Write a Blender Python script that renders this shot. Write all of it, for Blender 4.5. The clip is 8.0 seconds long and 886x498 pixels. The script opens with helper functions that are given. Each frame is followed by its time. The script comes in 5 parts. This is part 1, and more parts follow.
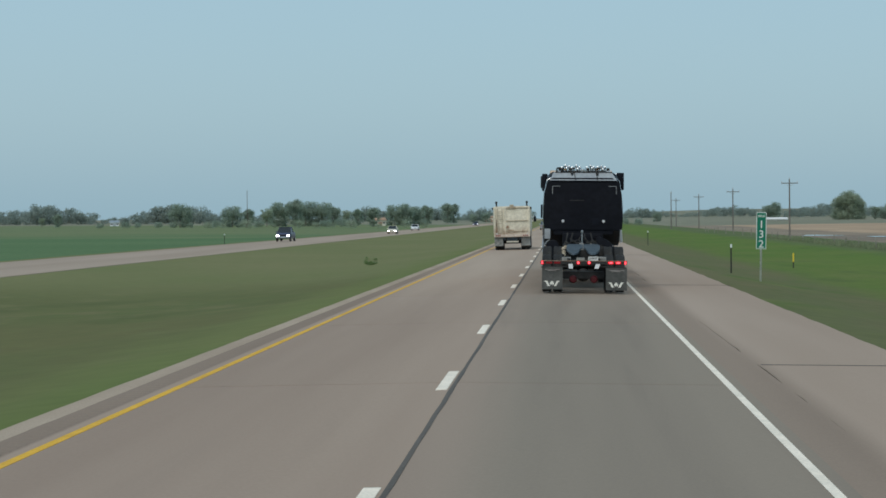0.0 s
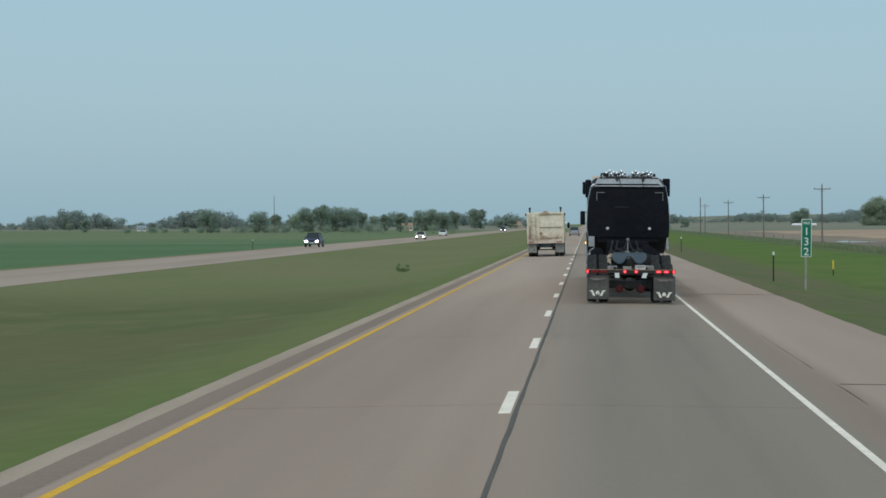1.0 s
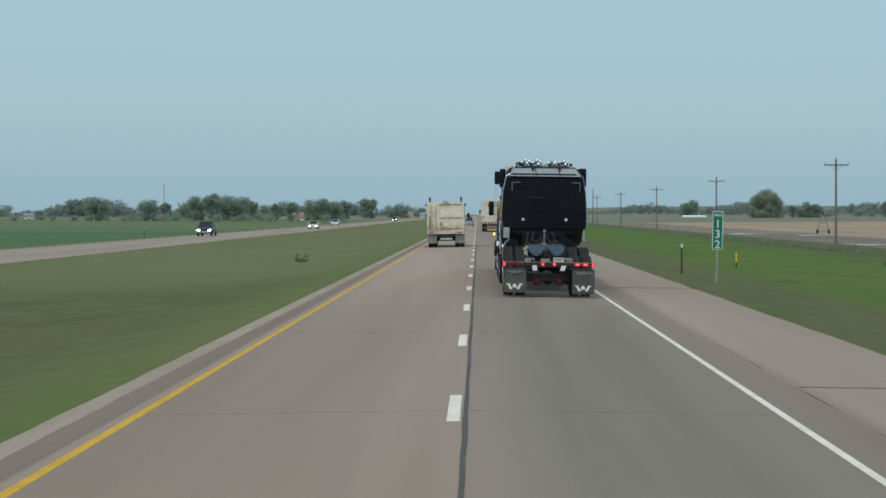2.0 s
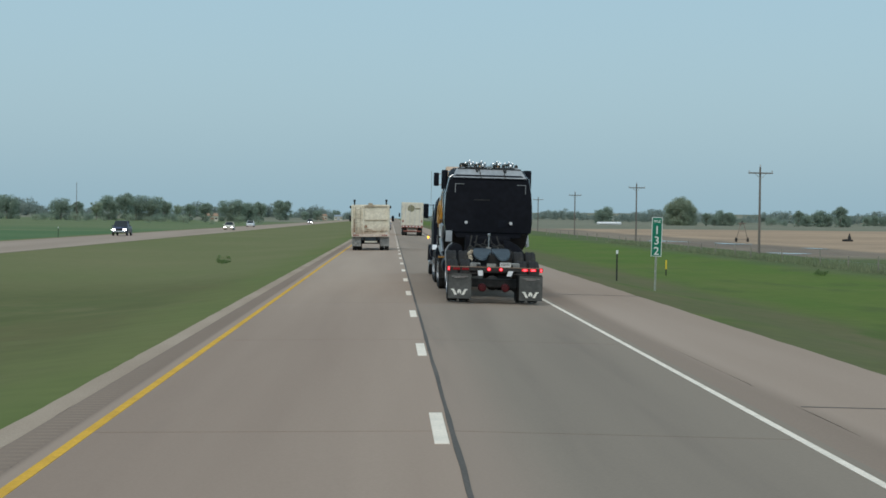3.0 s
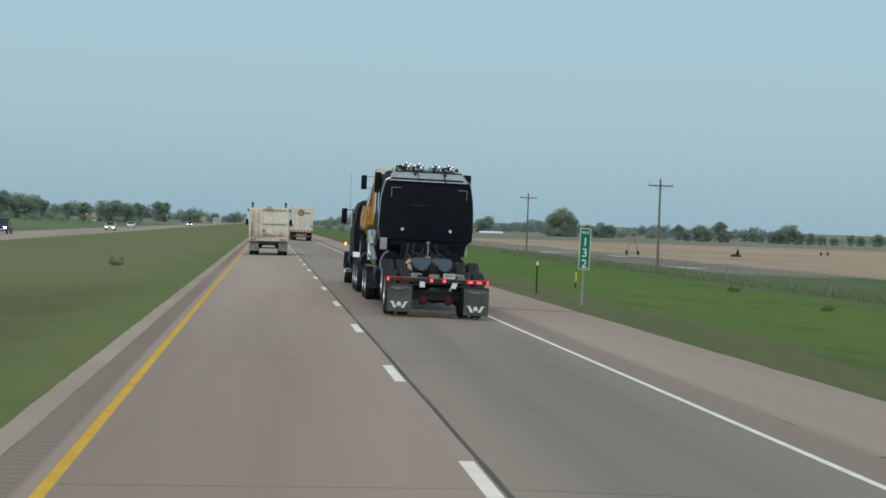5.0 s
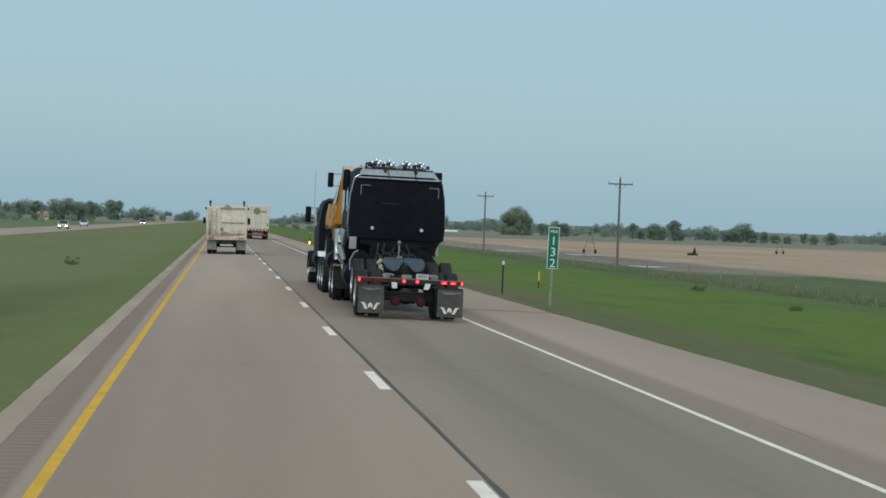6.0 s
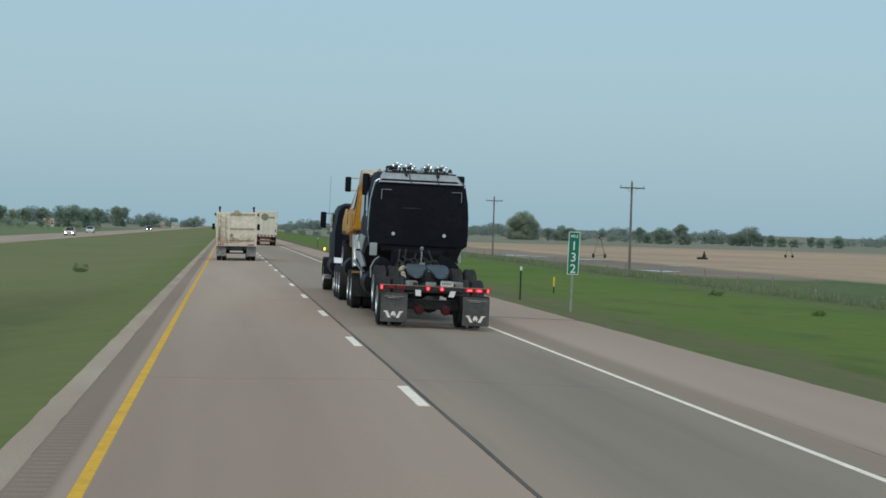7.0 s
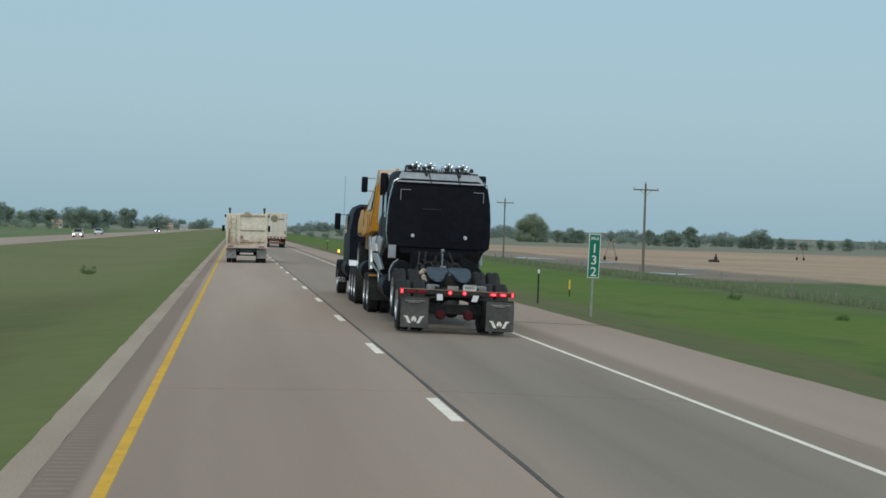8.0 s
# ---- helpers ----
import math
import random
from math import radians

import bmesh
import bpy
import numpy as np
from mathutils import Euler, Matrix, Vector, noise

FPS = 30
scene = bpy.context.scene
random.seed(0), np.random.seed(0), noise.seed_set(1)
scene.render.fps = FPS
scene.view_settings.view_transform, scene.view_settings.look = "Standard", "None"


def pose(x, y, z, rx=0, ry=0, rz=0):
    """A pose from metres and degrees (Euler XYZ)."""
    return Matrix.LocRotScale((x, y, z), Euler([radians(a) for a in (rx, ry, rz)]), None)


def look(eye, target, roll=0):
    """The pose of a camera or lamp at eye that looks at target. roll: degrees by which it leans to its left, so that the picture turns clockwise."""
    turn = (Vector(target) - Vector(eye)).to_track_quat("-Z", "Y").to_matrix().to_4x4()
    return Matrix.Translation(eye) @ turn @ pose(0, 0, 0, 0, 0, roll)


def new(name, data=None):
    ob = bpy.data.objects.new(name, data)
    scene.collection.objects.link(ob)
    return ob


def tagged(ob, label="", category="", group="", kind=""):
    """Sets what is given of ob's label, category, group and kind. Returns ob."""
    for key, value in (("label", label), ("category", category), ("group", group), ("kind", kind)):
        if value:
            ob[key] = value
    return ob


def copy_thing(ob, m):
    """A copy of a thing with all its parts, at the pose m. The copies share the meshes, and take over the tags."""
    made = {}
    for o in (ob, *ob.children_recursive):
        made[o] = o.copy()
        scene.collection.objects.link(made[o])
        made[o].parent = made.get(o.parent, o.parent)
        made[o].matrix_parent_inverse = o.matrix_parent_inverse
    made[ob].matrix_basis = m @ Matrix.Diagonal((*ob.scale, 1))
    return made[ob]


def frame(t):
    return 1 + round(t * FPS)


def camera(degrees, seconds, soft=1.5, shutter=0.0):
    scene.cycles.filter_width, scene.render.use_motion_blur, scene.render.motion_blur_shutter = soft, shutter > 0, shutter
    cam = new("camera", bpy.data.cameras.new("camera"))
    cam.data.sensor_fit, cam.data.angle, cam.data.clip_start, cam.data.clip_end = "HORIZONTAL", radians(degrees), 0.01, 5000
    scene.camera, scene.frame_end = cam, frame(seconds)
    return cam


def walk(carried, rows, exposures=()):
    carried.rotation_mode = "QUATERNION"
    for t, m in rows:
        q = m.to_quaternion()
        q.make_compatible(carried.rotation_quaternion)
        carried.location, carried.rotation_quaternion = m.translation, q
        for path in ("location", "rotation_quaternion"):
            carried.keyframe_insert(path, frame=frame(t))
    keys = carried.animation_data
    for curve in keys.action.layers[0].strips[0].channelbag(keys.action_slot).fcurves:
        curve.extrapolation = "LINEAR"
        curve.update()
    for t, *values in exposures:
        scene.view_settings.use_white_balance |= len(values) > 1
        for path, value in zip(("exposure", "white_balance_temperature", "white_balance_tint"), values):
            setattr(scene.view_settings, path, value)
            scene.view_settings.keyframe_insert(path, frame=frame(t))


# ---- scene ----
cam = camera(25.23, 8.0, soft=1.65)
# seconds, x, y, z, yaw, pitch, roll: origin on the lane joint, level with the tail of the towed tractor
PATH = [
    (0.0, 1.42, -57.02, 2.178, 3.439, -0.880, 0.52),
    (0.1, 1.37, -56.87, 2.190, 3.529, -0.899, 0.52),
    (0.4, 1.22, -56.44, 2.226, 3.697, -0.945, 0.51),
    (0.5, 1.17, -56.28, 2.238, 3.867, -0.894, 0.50),
    (0.8, 0.99, -55.64, 2.236, 4.032, -0.905, 0.47),
    (1.0, 0.87, -55.21, 2.234, 4.195, -0.719, 0.45),
    (1.2, 0.74, -54.92, 2.246, 4.308, -0.992, 0.31),
    (1.4, 0.62, -54.63, 2.257, 4.321, -1.035, 0.17),
    (1.5, 0.55, -54.49, 2.263, 3.858, -1.096, 0.10),
    (1.6, 0.47, -54.24, 2.258, 2.539, -1.014, 0.10),
    (1.7, 0.39, -53.99, 2.253, 2.101, -1.021, 0.09),
    (1.8, 0.31, -53.75, 2.248, 1.552, -1.019, 0.08),
    (2.0, 0.14, -53.25, 2.239, 1.015, -1.024, 0.07),
    (2.2, -0.02, -52.82, 2.229, 0.362, -1.015, -0.09),
    (3.3, -0.89, -50.43, 2.173, -1.837, -0.832, -0.98),
    (3.5, -1.05, -50.00, 2.163, -2.070, -0.793, -1.14),
    (3.8, -1.31, -49.03, 2.157, -2.701, -0.796, -1.48),
    (4.0, -1.48, -48.39, 2.152, -3.025, -0.771, -1.70),
    (4.2, -1.61, -48.07, 2.141, -3.341, -0.744, -1.88),
    (4.5, -1.79, -47.60, 2.124, -4.080, -0.679, -2.14),
    (4.7, -1.88, -47.37, 2.133, -4.445, -0.672, -2.14),
    (5.0, -2.02, -47.02, 2.146, -5.023, -0.616, -2.15),
    (5.2, -2.09, -46.73, 2.145, -5.379, -0.635, -2.15),
    (6.3, -2.44, -45.10, 2.136, -6.473, -0.581, -2.16),
    (6.5, -2.51, -44.81, 2.134, -6.369, -0.480, -2.16),
    (7.0, -2.60, -43.88, 2.133, -6.218, -0.471, -1.89),
    (7.2, -2.60, -43.42, 2.145, -6.151, -0.505, -1.72),
    (7.5, -2.59, -42.73, 2.163, -6.010, -0.487, -1.46),
    (7.7, -2.64, -42.47, 2.144, -6.034, -0.457, -1.67),
    (8.0, -2.72, -42.09, 2.115, -5.985, -0.416, -1.97),
]
walk(cam, [(t, pose(x, y, z, 90 + pitch, roll, yaw)) for t, x, y, z, yaw, pitch, roll in PATH],
     exposures=[(0.0, 0.0), (1.5, 0.01), (2.0, 0.04), (7.0, 0.03), (8.0, 0.01)])

# ---------------------------------------------------------------- light
world = bpy.data.worlds.new("hazy_sky")
scene.world = world
world.use_nodes = True
wn, wl = world.node_tree.nodes, world.node_tree.links
sky = wn.new("ShaderNodeTexSky")
sky.sky_type, sky.sun_disc = "NISHITA", False
sky.sun_elevation, sky.sun_rotation = radians(62), radians(198)
sky.air_density, sky.dust_density, sky.ozone_density = 1.2, 2.5, 2.0
wn["Background"].inputs["Strength"].default_value = 0.035
wl.new(sky.outputs[0], wn["Background"].inputs["Color"])
haze = wn.new("ShaderNodeBackground")
haze.inputs["Color"].default_value = (0.325, 0.506, 0.612, 1)
haze.inputs["Strength"].default_value = 0.80
both = wn.new("ShaderNodeAddShader")
wl.new(wn["Background"].outputs[0], both.inputs[0])
wl.new(haze.outputs[0], both.inputs[1])
wl.new(both.outputs[0], wn["World Output"].inputs["Surface"])

sun_data = bpy.data.lights.new("sun", "SUN")
sun_data.energy, sun_data.angle, sun_data.color = 1.4, radians(50), (1.0, 0.93, 0.82)
sun = new("sun", sun_data)
sun.matrix_world = look((-18, -62, 75), (0, 0, 0))


# ---------------------------------------------------------------- materials
def mat(name, a, b=None, big=0.5, fine=20.0, rough=0.7, bump=0.0, metal=0.0, grain=0.25, stretch=(1, 1, 1), coords="Position", spec=0.2, emit=0.0, island=0.0, zones=()):
    """Two colours mixed by a large noise, broken up by a fine one that also gives the relief."""
    m = bpy.data.materials.new(name)
    m.use_nodes = True
    n, l = m.node_tree.nodes, m.node_tree.links
    p = n["Principled BSDF"]
    if coords == "Position":
        src = n.new("ShaderNodeNewGeometry").outputs["Position"]
    else:
        src = n.new("ShaderNodeTexCoord").outputs["Object"]
    mp = n.new("ShaderNodeMapping")
    mp.inputs["Scale"].default_value = stretch
    l.new(src, mp.inputs["Vector"])
    n1 = n.new("ShaderNodeTexNoise")
    n1.inputs["Scale"].default_value, n1.inputs["Detail"].default_value = big, 5
    n2 = n.new("ShaderNodeTexNoise")
    n2.inputs["Scale"].default_value, n2.inputs["Detail"].default_value = fine, 4
    l.new(mp.outputs[0], n1.inputs["Vector"])
    l.new(src, n2.inputs["Vector"])
    ramp = n.new("ShaderNodeValToRGB")
    ramp.color_ramp.elements[0].position, ramp.color_ramp.elements[1].position = 0.36, 0.64
    ramp.color_ramp.elements[0].color, ramp.color_ramp.elements[1].color = (*a, 1), (*(b or a), 1)
    l.new(n1.outputs["Fac"], ramp.inputs["Fac"])
    tone = ramp.outputs["Color"]
    for axis, edge, soft_w, wob, size, za, zb in zones:  # another cover, in places only another tone, takes over past an uneven edge
        sep, zn, add = n.new("ShaderNodeSeparateXYZ"), n.new("ShaderNodeTexNoise"), n.new("ShaderNodeMath")
        zn.inputs["Scale"].default_value, zn.inputs["Detail"].default_value = size, 4
        l.new(mp.outputs[0], zn.inputs["Vector"])
        l.new(src, sep.inputs[0])
        add.operation = "MULTIPLY_ADD"
        add.inputs[1].default_value = wob * 4
        l.new(zn.outputs["Fac"], add.inputs[0])
        if axis is None:
            add.inputs[2].default_value = -wob * 2
        else:
            l.new(sep.outputs[axis], add.inputs[2])
        over = n.new("ShaderNodeMapRange")
        over.interpolation_type = "SMOOTHSTEP"
        lift = 0.0 if axis is None else wob * 2
        over.inputs["From Min"].default_value, over.inputs["From Max"].default_value = edge + lift - soft_w, edge + lift + soft_w
        l.new(add.outputs[0], over.inputs["Value"])
        r2, mx = n.new("ShaderNodeValToRGB"), n.new("ShaderNodeMix")
        r2.color_ramp.elements[0].position, r2.color_ramp.elements[1].position = 0.36, 0.64
        r2.color_ramp.elements[0].color, r2.color_ramp.elements[1].color = (*za, 1), (*zb, 1)
        l.new(n1.outputs["Fac"], r2.inputs["Fac"])
        mx.data_type = "RGBA"
        l.new(over.outputs[0], mx.inputs[0])
        l.new(tone, mx.inputs[6])
        l.new(r2.outputs["Color"], mx.inputs[7])
        tone = mx.outputs[2]
    scale = n.new("ShaderNodeMapRange")
    scale.inputs["From Min"].default_value, scale.inputs["From Max"].default_value = 0.3, 0.7
    scale.inputs["To Min"].default_value, scale.inputs["To Max"].default_value = 1 - grain, 1 + grain
    l.new(n2.outputs["Fac"], scale.inputs["Value"])
    mul = n.new("ShaderNodeVectorMath")
    mul.operation = "SCALE"
    l.new(tone, mul.inputs[0])
    l.new(scale.outputs[0], mul.inputs["Scale"])
    col = mul.outputs[0]
    if island:
        gi = n.new("ShaderNodeNewGeometry").outputs["Random Per Island"]
        ri = n.new("ShaderNodeMapRange")
        ri.inputs["To Min"].default_value, ri.inputs["To Max"].default_value = 1 - island, 1 + island
        l.new(gi, ri.inputs["Value"])
        m2 = n.new("ShaderNodeVectorMath")
        m2.operation = "SCALE"
        l.new(col, m2.inputs[0])
        l.new(ri.outputs[0], m2.inputs["Scale"])
        col = m2.outputs[0]
    l.new(col, p.inputs["Base Color"])
    p.inputs["Roughness"].default_value, p.inputs["Metallic"].default_value = rough, metal
    p.inputs["Specular IOR Level"].default_value = spec
    if bump:
        bn = n.new("ShaderNodeBump")
        bn.inputs["Strength"].default_value, bn.inputs["Distance"].default_value = bump, 0.02
        l.new(n2.outputs["Fac"], bn.inputs["Height"])
        l.new(bn.outputs[0], p.inputs["Normal"])
    if emit:
        l.new(col, p.inputs["Emission Color"])
        p.inputs["Emission Strength"].default_value = emit
    return m


# Last y zone of both lanes pales the far slab: grazing sheen as colour.
LANE_L = mat("worn_concrete_warm", (0.300, 0.224, 0.176), (0.360, 0.274, 0.216), big=0.30, fine=30, rough=0.85, bump=0.05, grain=0.045, stretch=(1.3, 0.05, 1), spec=0.05,
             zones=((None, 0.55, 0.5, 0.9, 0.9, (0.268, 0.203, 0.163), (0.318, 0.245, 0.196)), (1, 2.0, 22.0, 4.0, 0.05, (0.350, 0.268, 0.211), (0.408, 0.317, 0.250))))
LANE_R = mat("worn_concrete_grey", (0.262, 0.200, 0.160), (0.318, 0.246, 0.196), big=0.30, fine=30, rough=0.85, bump=0.05, grain=0.045, stretch=(1.3, 0.05, 1), spec=0.05,
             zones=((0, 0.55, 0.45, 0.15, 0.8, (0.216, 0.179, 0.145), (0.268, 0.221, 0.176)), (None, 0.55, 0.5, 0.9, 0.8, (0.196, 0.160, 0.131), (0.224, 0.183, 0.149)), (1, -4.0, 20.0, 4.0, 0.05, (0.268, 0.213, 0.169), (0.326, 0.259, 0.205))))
RUMBLE = mat("brown_asphalt", (0.232, 0.176, 0.138), (0.282, 0.216, 0.170), big=0.5, fine=40, rough=0.9, bump=0.12, grain=0.07, stretch=(1.5, 0.08, 1), spec=0.05)
BAND_R = mat("worn_asphalt_right", (0.232, 0.176, 0.138), (0.282, 0.216, 0.170), big=0.3, fine=40, rough=0.9, bump=0.1, grain=0.06, stretch=(1.2, 0.06, 1), spec=0.05,
             zones=((0, 4.42, 0.24, 0.05, 0.6, (0.346, 0.264, 0.208), (0.388, 0.300, 0.240)),))
BAND_L = mat("worn_asphalt_left", (0.232, 0.176, 0.138), (0.282, 0.216, 0.170), big=0.3, fine=40, rough=0.9, bump=0.1, grain=0.06, stretch=(1.2, 0.06, 1), spec=0.05,
             zones=((0, -3.95, 0.07, 0.02, 0.6, (0.346, 0.264, 0.208), (0.388, 0.300, 0.240)),))
GRAVEL = mat("gravel_edge", (0.345, 0.268, 0.205), (0.415, 0.330, 0.256), big=0.8, fine=40, rough=0.95, bump=0.3, grain=0.14, stretch=(1, 0.2, 1), spec=0.05)
SEAL = mat("tar_sealant", (0.080, 0.070, 0.062), (0.135, 0.115, 0.098), big=0.5, fine=30, rough=0.6, grain=0.2, stretch=(1, 0.3, 1), spec=0.05)
JOINT = mat("joint_filler", (0.165, 0.135, 0.110), (0.215, 0.175, 0.142), big=1.2, fine=18, rough=0.9, grain=0.2, spec=0.05)
WHITE_LINE = mat("road_paint_white", (0.88, 0.775, 0.655), (0.76, 0.675, 0.565), big=2.0, fine=30, rough=0.7, grain=0.12, spec=0.05)
YELLOW_LINE = mat("road_paint_yellow", (0.700, 0.400, 0.050), (0.600, 0.340, 0.050), big=2.0, fine=30, rough=0.7, grain=0.12, spec=0.05)
ONCOMING = mat("far_carriageway", (0.330, 0.258, 0.205), (0.375, 0.296, 0.238), big=0.3, fine=8, rough=0.9, grain=0.04, stretch=(1.0, 0.05, 1), spec=0.05)
# The y zone at 30 pales the far grass, haze painted into its colour.
GRASS_M = mat("median_grass", (0.132, 0.122, 0.050), (0.106, 0.122, 0.043), big=0.07, fine=1.3, rough=0.95, bump=0.15, grain=0.06, stretch=(1, 0.5, 1), spec=0.1,
              zones=((None, 0.30, 0.4, 0.9, 0.22, (0.100, 0.120, 0.040), (0.124, 0.128, 0.048)), (None, 0.44, 0.35, 0.9, 0.5, (0.122, 0.138, 0.050), (0.144, 0.136, 0.060)),
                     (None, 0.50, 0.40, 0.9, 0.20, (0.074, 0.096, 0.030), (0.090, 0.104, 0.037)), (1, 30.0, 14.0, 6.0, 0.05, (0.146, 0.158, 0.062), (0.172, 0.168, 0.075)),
                     (0, -6.4, 1.6, 0.9, 0.35, (0.122, 0.154, 0.047), (0.150, 0.160, 0.058))))
GRASS_V = mat("roadside_grass", (0.136, 0.124, 0.058), (0.112, 0.122, 0.050), big=0.18, fine=1.6, rough=0.95, bump=0.2, grain=0.08, stretch=(1, 0.3, 1), spec=0.1,
              zones=((None, 0.36, 0.4, 0.8, 0.35, (0.104, 0.114, 0.044), (0.120, 0.128, 0.048)), (0, 13.6, 1.6, 0.8, 0.3, (0.090, 0.142, 0.026), (0.116, 0.150, 0.034)), (0, 17.0, 2.5, 1.5, 0.25, (0.088, 0.148, 0.024), (0.112, 0.154, 0.032)),
                     (None, 0.62, 0.40, 0.9, 0.22, (0.112, 0.150, 0.034), (0.136, 0.152, 0.046)), (None, 0.50, 0.30, 0.9, 0.40, (0.076, 0.116, 0.026), (0.094, 0.124, 0.034)),
                     (0, 25.8, 2.0, 1.0, 0.2, (0.088, 0.118, 0.046), (0.112, 0.130, 0.056))))
WHEAT = mat("young_wheat", (0.080, 0.145, 0.060), (0.098, 0.158, 0.068), big=0.03, fine=1.5, rough=0.95, grain=0.14, stretch=(0.3, 1, 1), spec=0.1,
            zones=((1, 330.0, 50.0, 55.0, 0.03, (0.118, 0.165, 0.074), (0.160, 0.178, 0.090)),))
FIELD = mat("tilled_field", (0.440, 0.318, 0.218), (0.340, 0.246, 0.172), big=0.035, fine=0.6, rough=0.95, grain=0.10, stretch=(0.35, 0.5, 1), spec=0.03,
            zones=((None, 0.25, 0.6, 0.9, 0.05, (0.300, 0.222, 0.160), (0.352, 0.256, 0.180)),))
MUD = mat("wet_field_edge", (0.090, 0.124, 0.050), (0.112, 0.136, 0.060), big=0.06, fine=0.8, rough=0.95, grain=0.14, stretch=(1, 0.3, 1), spec=0.05,
          zones=((1, 112.0, 8.0, 9.0, 0.08, (0.205, 0.165, 0.130), (0.270, 0.215, 0.160)), (0, 49.5, 2.5, 3.5, 0.07, (0.440, 0.318, 0.218), (0.340, 0.246, 0.172))))
PASTURE = mat("far_pasture", (0.178, 0.182, 0.128), (0.222, 0.212, 0.158), big=0.006, fine=0.12, rough=0.95, grain=0.2, spec=0.1)
def leafy(m, amount=0.55):
    """Lets part of the light through the leaves of a plant material."""
    nt = m.node_tree
    p, out = nt.nodes["Principled BSDF"], nt.nodes["Material Output"]
    tr, mix = nt.nodes.new("ShaderNodeBsdfTranslucent"), nt.nodes.new("ShaderNodeMixShader")
    nt.links.new(p.inputs["Base Color"].links[0].from_socket, tr.inputs["Color"])
    mix.inputs["Fac"].default_value = amount
    nt.links.new(p.outputs[0], mix.inputs[1])
    nt.links.new(tr.outputs[0], mix.inputs[2])
    nt.links.new(mix.outputs[0], out.inputs["Surface"])
    return m


# Leaf colours lie far paler than foliage: distance haze is put into them.
LEAF = leafy(mat("hazed_tree_leaves", (0.300, 0.365, 0.295), (0.340, 0.410, 0.325), big=0.25, fine=1.2, rough=0.8, grain=0.12, spec=0.15, island=0.2))
LEAF_W = leafy(mat("hazed_spring_leaves", (0.345, 0.400, 0.295), (0.390, 0.440, 0.325), big=0.25, fine=1.2, rough=0.8, grain=0.12, spec=0.15, island=0.2))
LEAF_F = leafy(mat("hazed_wood_leaves", (0.295, 0.345, 0.310), (0.330, 0.382, 0.340), big=0.05, fine=0.6, rough=0.9, grain=0.10, spec=0.1, island=0.15))
WEED = leafy(mat("weed_leaves", (0.165, 0.235, 0.092), (0.185, 0.255, 0.104), big=2, fine=8, rough=0.9, grain=0.15, spec=0.1, island=0.15))
BLADES_D = leafy(mat("fence_grass_blades", (0.250, 0.285, 0.150), (0.300, 0.310, 0.185), big=0.22, fine=2, rough=0.9, grain=0.08, stretch=(1, 0.3, 1), spec=0.1, island=0.2))
BARK = mat("bark", (0.20, 0.175, 0.145), (0.27, 0.235, 0.20), big=2, fine=9, rough=0.95, bump=0.4)
POLE_W = mat("weathered_pole_wood", (0.145, 0.128, 0.112), (0.205, 0.182, 0.160), big=1.2, fine=14, rough=0.9, bump=0.3, stretch=(6, 6, 0.4))
CERAMIC = mat("insulator_ceramic", (0.45, 0.45, 0.44), rough=0.3)
POST_W = mat("pale_fence_post", (0.30, 0.28, 0.23), (0.21, 0.19, 0.16), big=2, fine=12, rough=0.9)
WIRE = mat("fence_wire", (0.25, 0.25, 0.25), rough=0.5, metal=0.7)
WATER = mat("puddle_water", (0.22, 0.19, 0.155), (0.27, 0.235, 0.19), big=0.3, fine=2, rough=0.12, spec=0.5, grain=0.1)

obj = dict(coords="Object")
BLACK = mat("black_paint", (0.0095, 0.0110, 0.0160), (0.0138, 0.0155, 0.0222), big=1.5, fine=10, rough=0.5, grain=0.15, spec=0.05, **obj)
SATIN = mat("black_satin_wall", (0.0068, 0.0078, 0.0120), (0.0090, 0.0100, 0.0145), big=1.2, fine=8, rough=0.7, grain=0.2, spec=0.12, **obj)
ROOF = mat("dusty_grey_roof", (0.285, 0.305, 0.325), (0.345, 0.365, 0.380), big=1.5, fine=10, rough=0.45, grain=0.12, **obj)
ALLOY = mat("brushed_alloy", (0.74, 0.75, 0.76), (0.86, 0.86, 0.86), big=3, fine=15, rough=0.45, metal=0.8, grain=0.08, **obj)
CHROME = mat("chrome", (0.72, 0.73, 0.75), (0.60, 0.61, 0.62), big=3, fine=15, rough=0.24, metal=1.0, grain=0.08, **obj)
LENS = mat("lamp_lens", (0.66, 0.67, 0.68), (0.50, 0.51, 0.52), big=12, fine=40, rough=0.25, grain=0.2, spec=0.4, coords="Object")
ALLOY = mat("dull_alloy", (0.55, 0.56, 0.58), (0.42, 0.43, 0.45), big=3, fine=15, rough=0.42, metal=0.9, grain=0.12, **obj)
RUBBER = mat("tyre_rubber", (0.027, 0.027, 0.028), (0.047, 0.046, 0.043), big=3, fine=18, rough=0.9, grain=0.25, bump=0.3, spec=0.15, **obj)
FLAP = mat("dusty_rubber_flap", (0.072, 0.074, 0.070), (0.100, 0.100, 0.094), big=2.5, fine=14, rough=0.85, grain=0.18, **obj)
DIM = mat("worn_grey_lettering", (0.36, 0.33, 0.31), (0.22, 0.20, 0.19), big=8, fine=20, rough=0.8, grain=0.2, **obj)
FRAME = mat("greasy_black_steel", (0.020, 0.020, 0.020), (0.038, 0.036, 0.034), big=3, fine=16, rough=0.6, spec=0.25, grain=0.25, **obj)
GREASE = mat("greased_steel_plate", (0.095, 0.118, 0.138), (0.070, 0.088, 0.104), big=3, fine=16, rough=0.40, grain=0.2, metal=0.35, **obj)
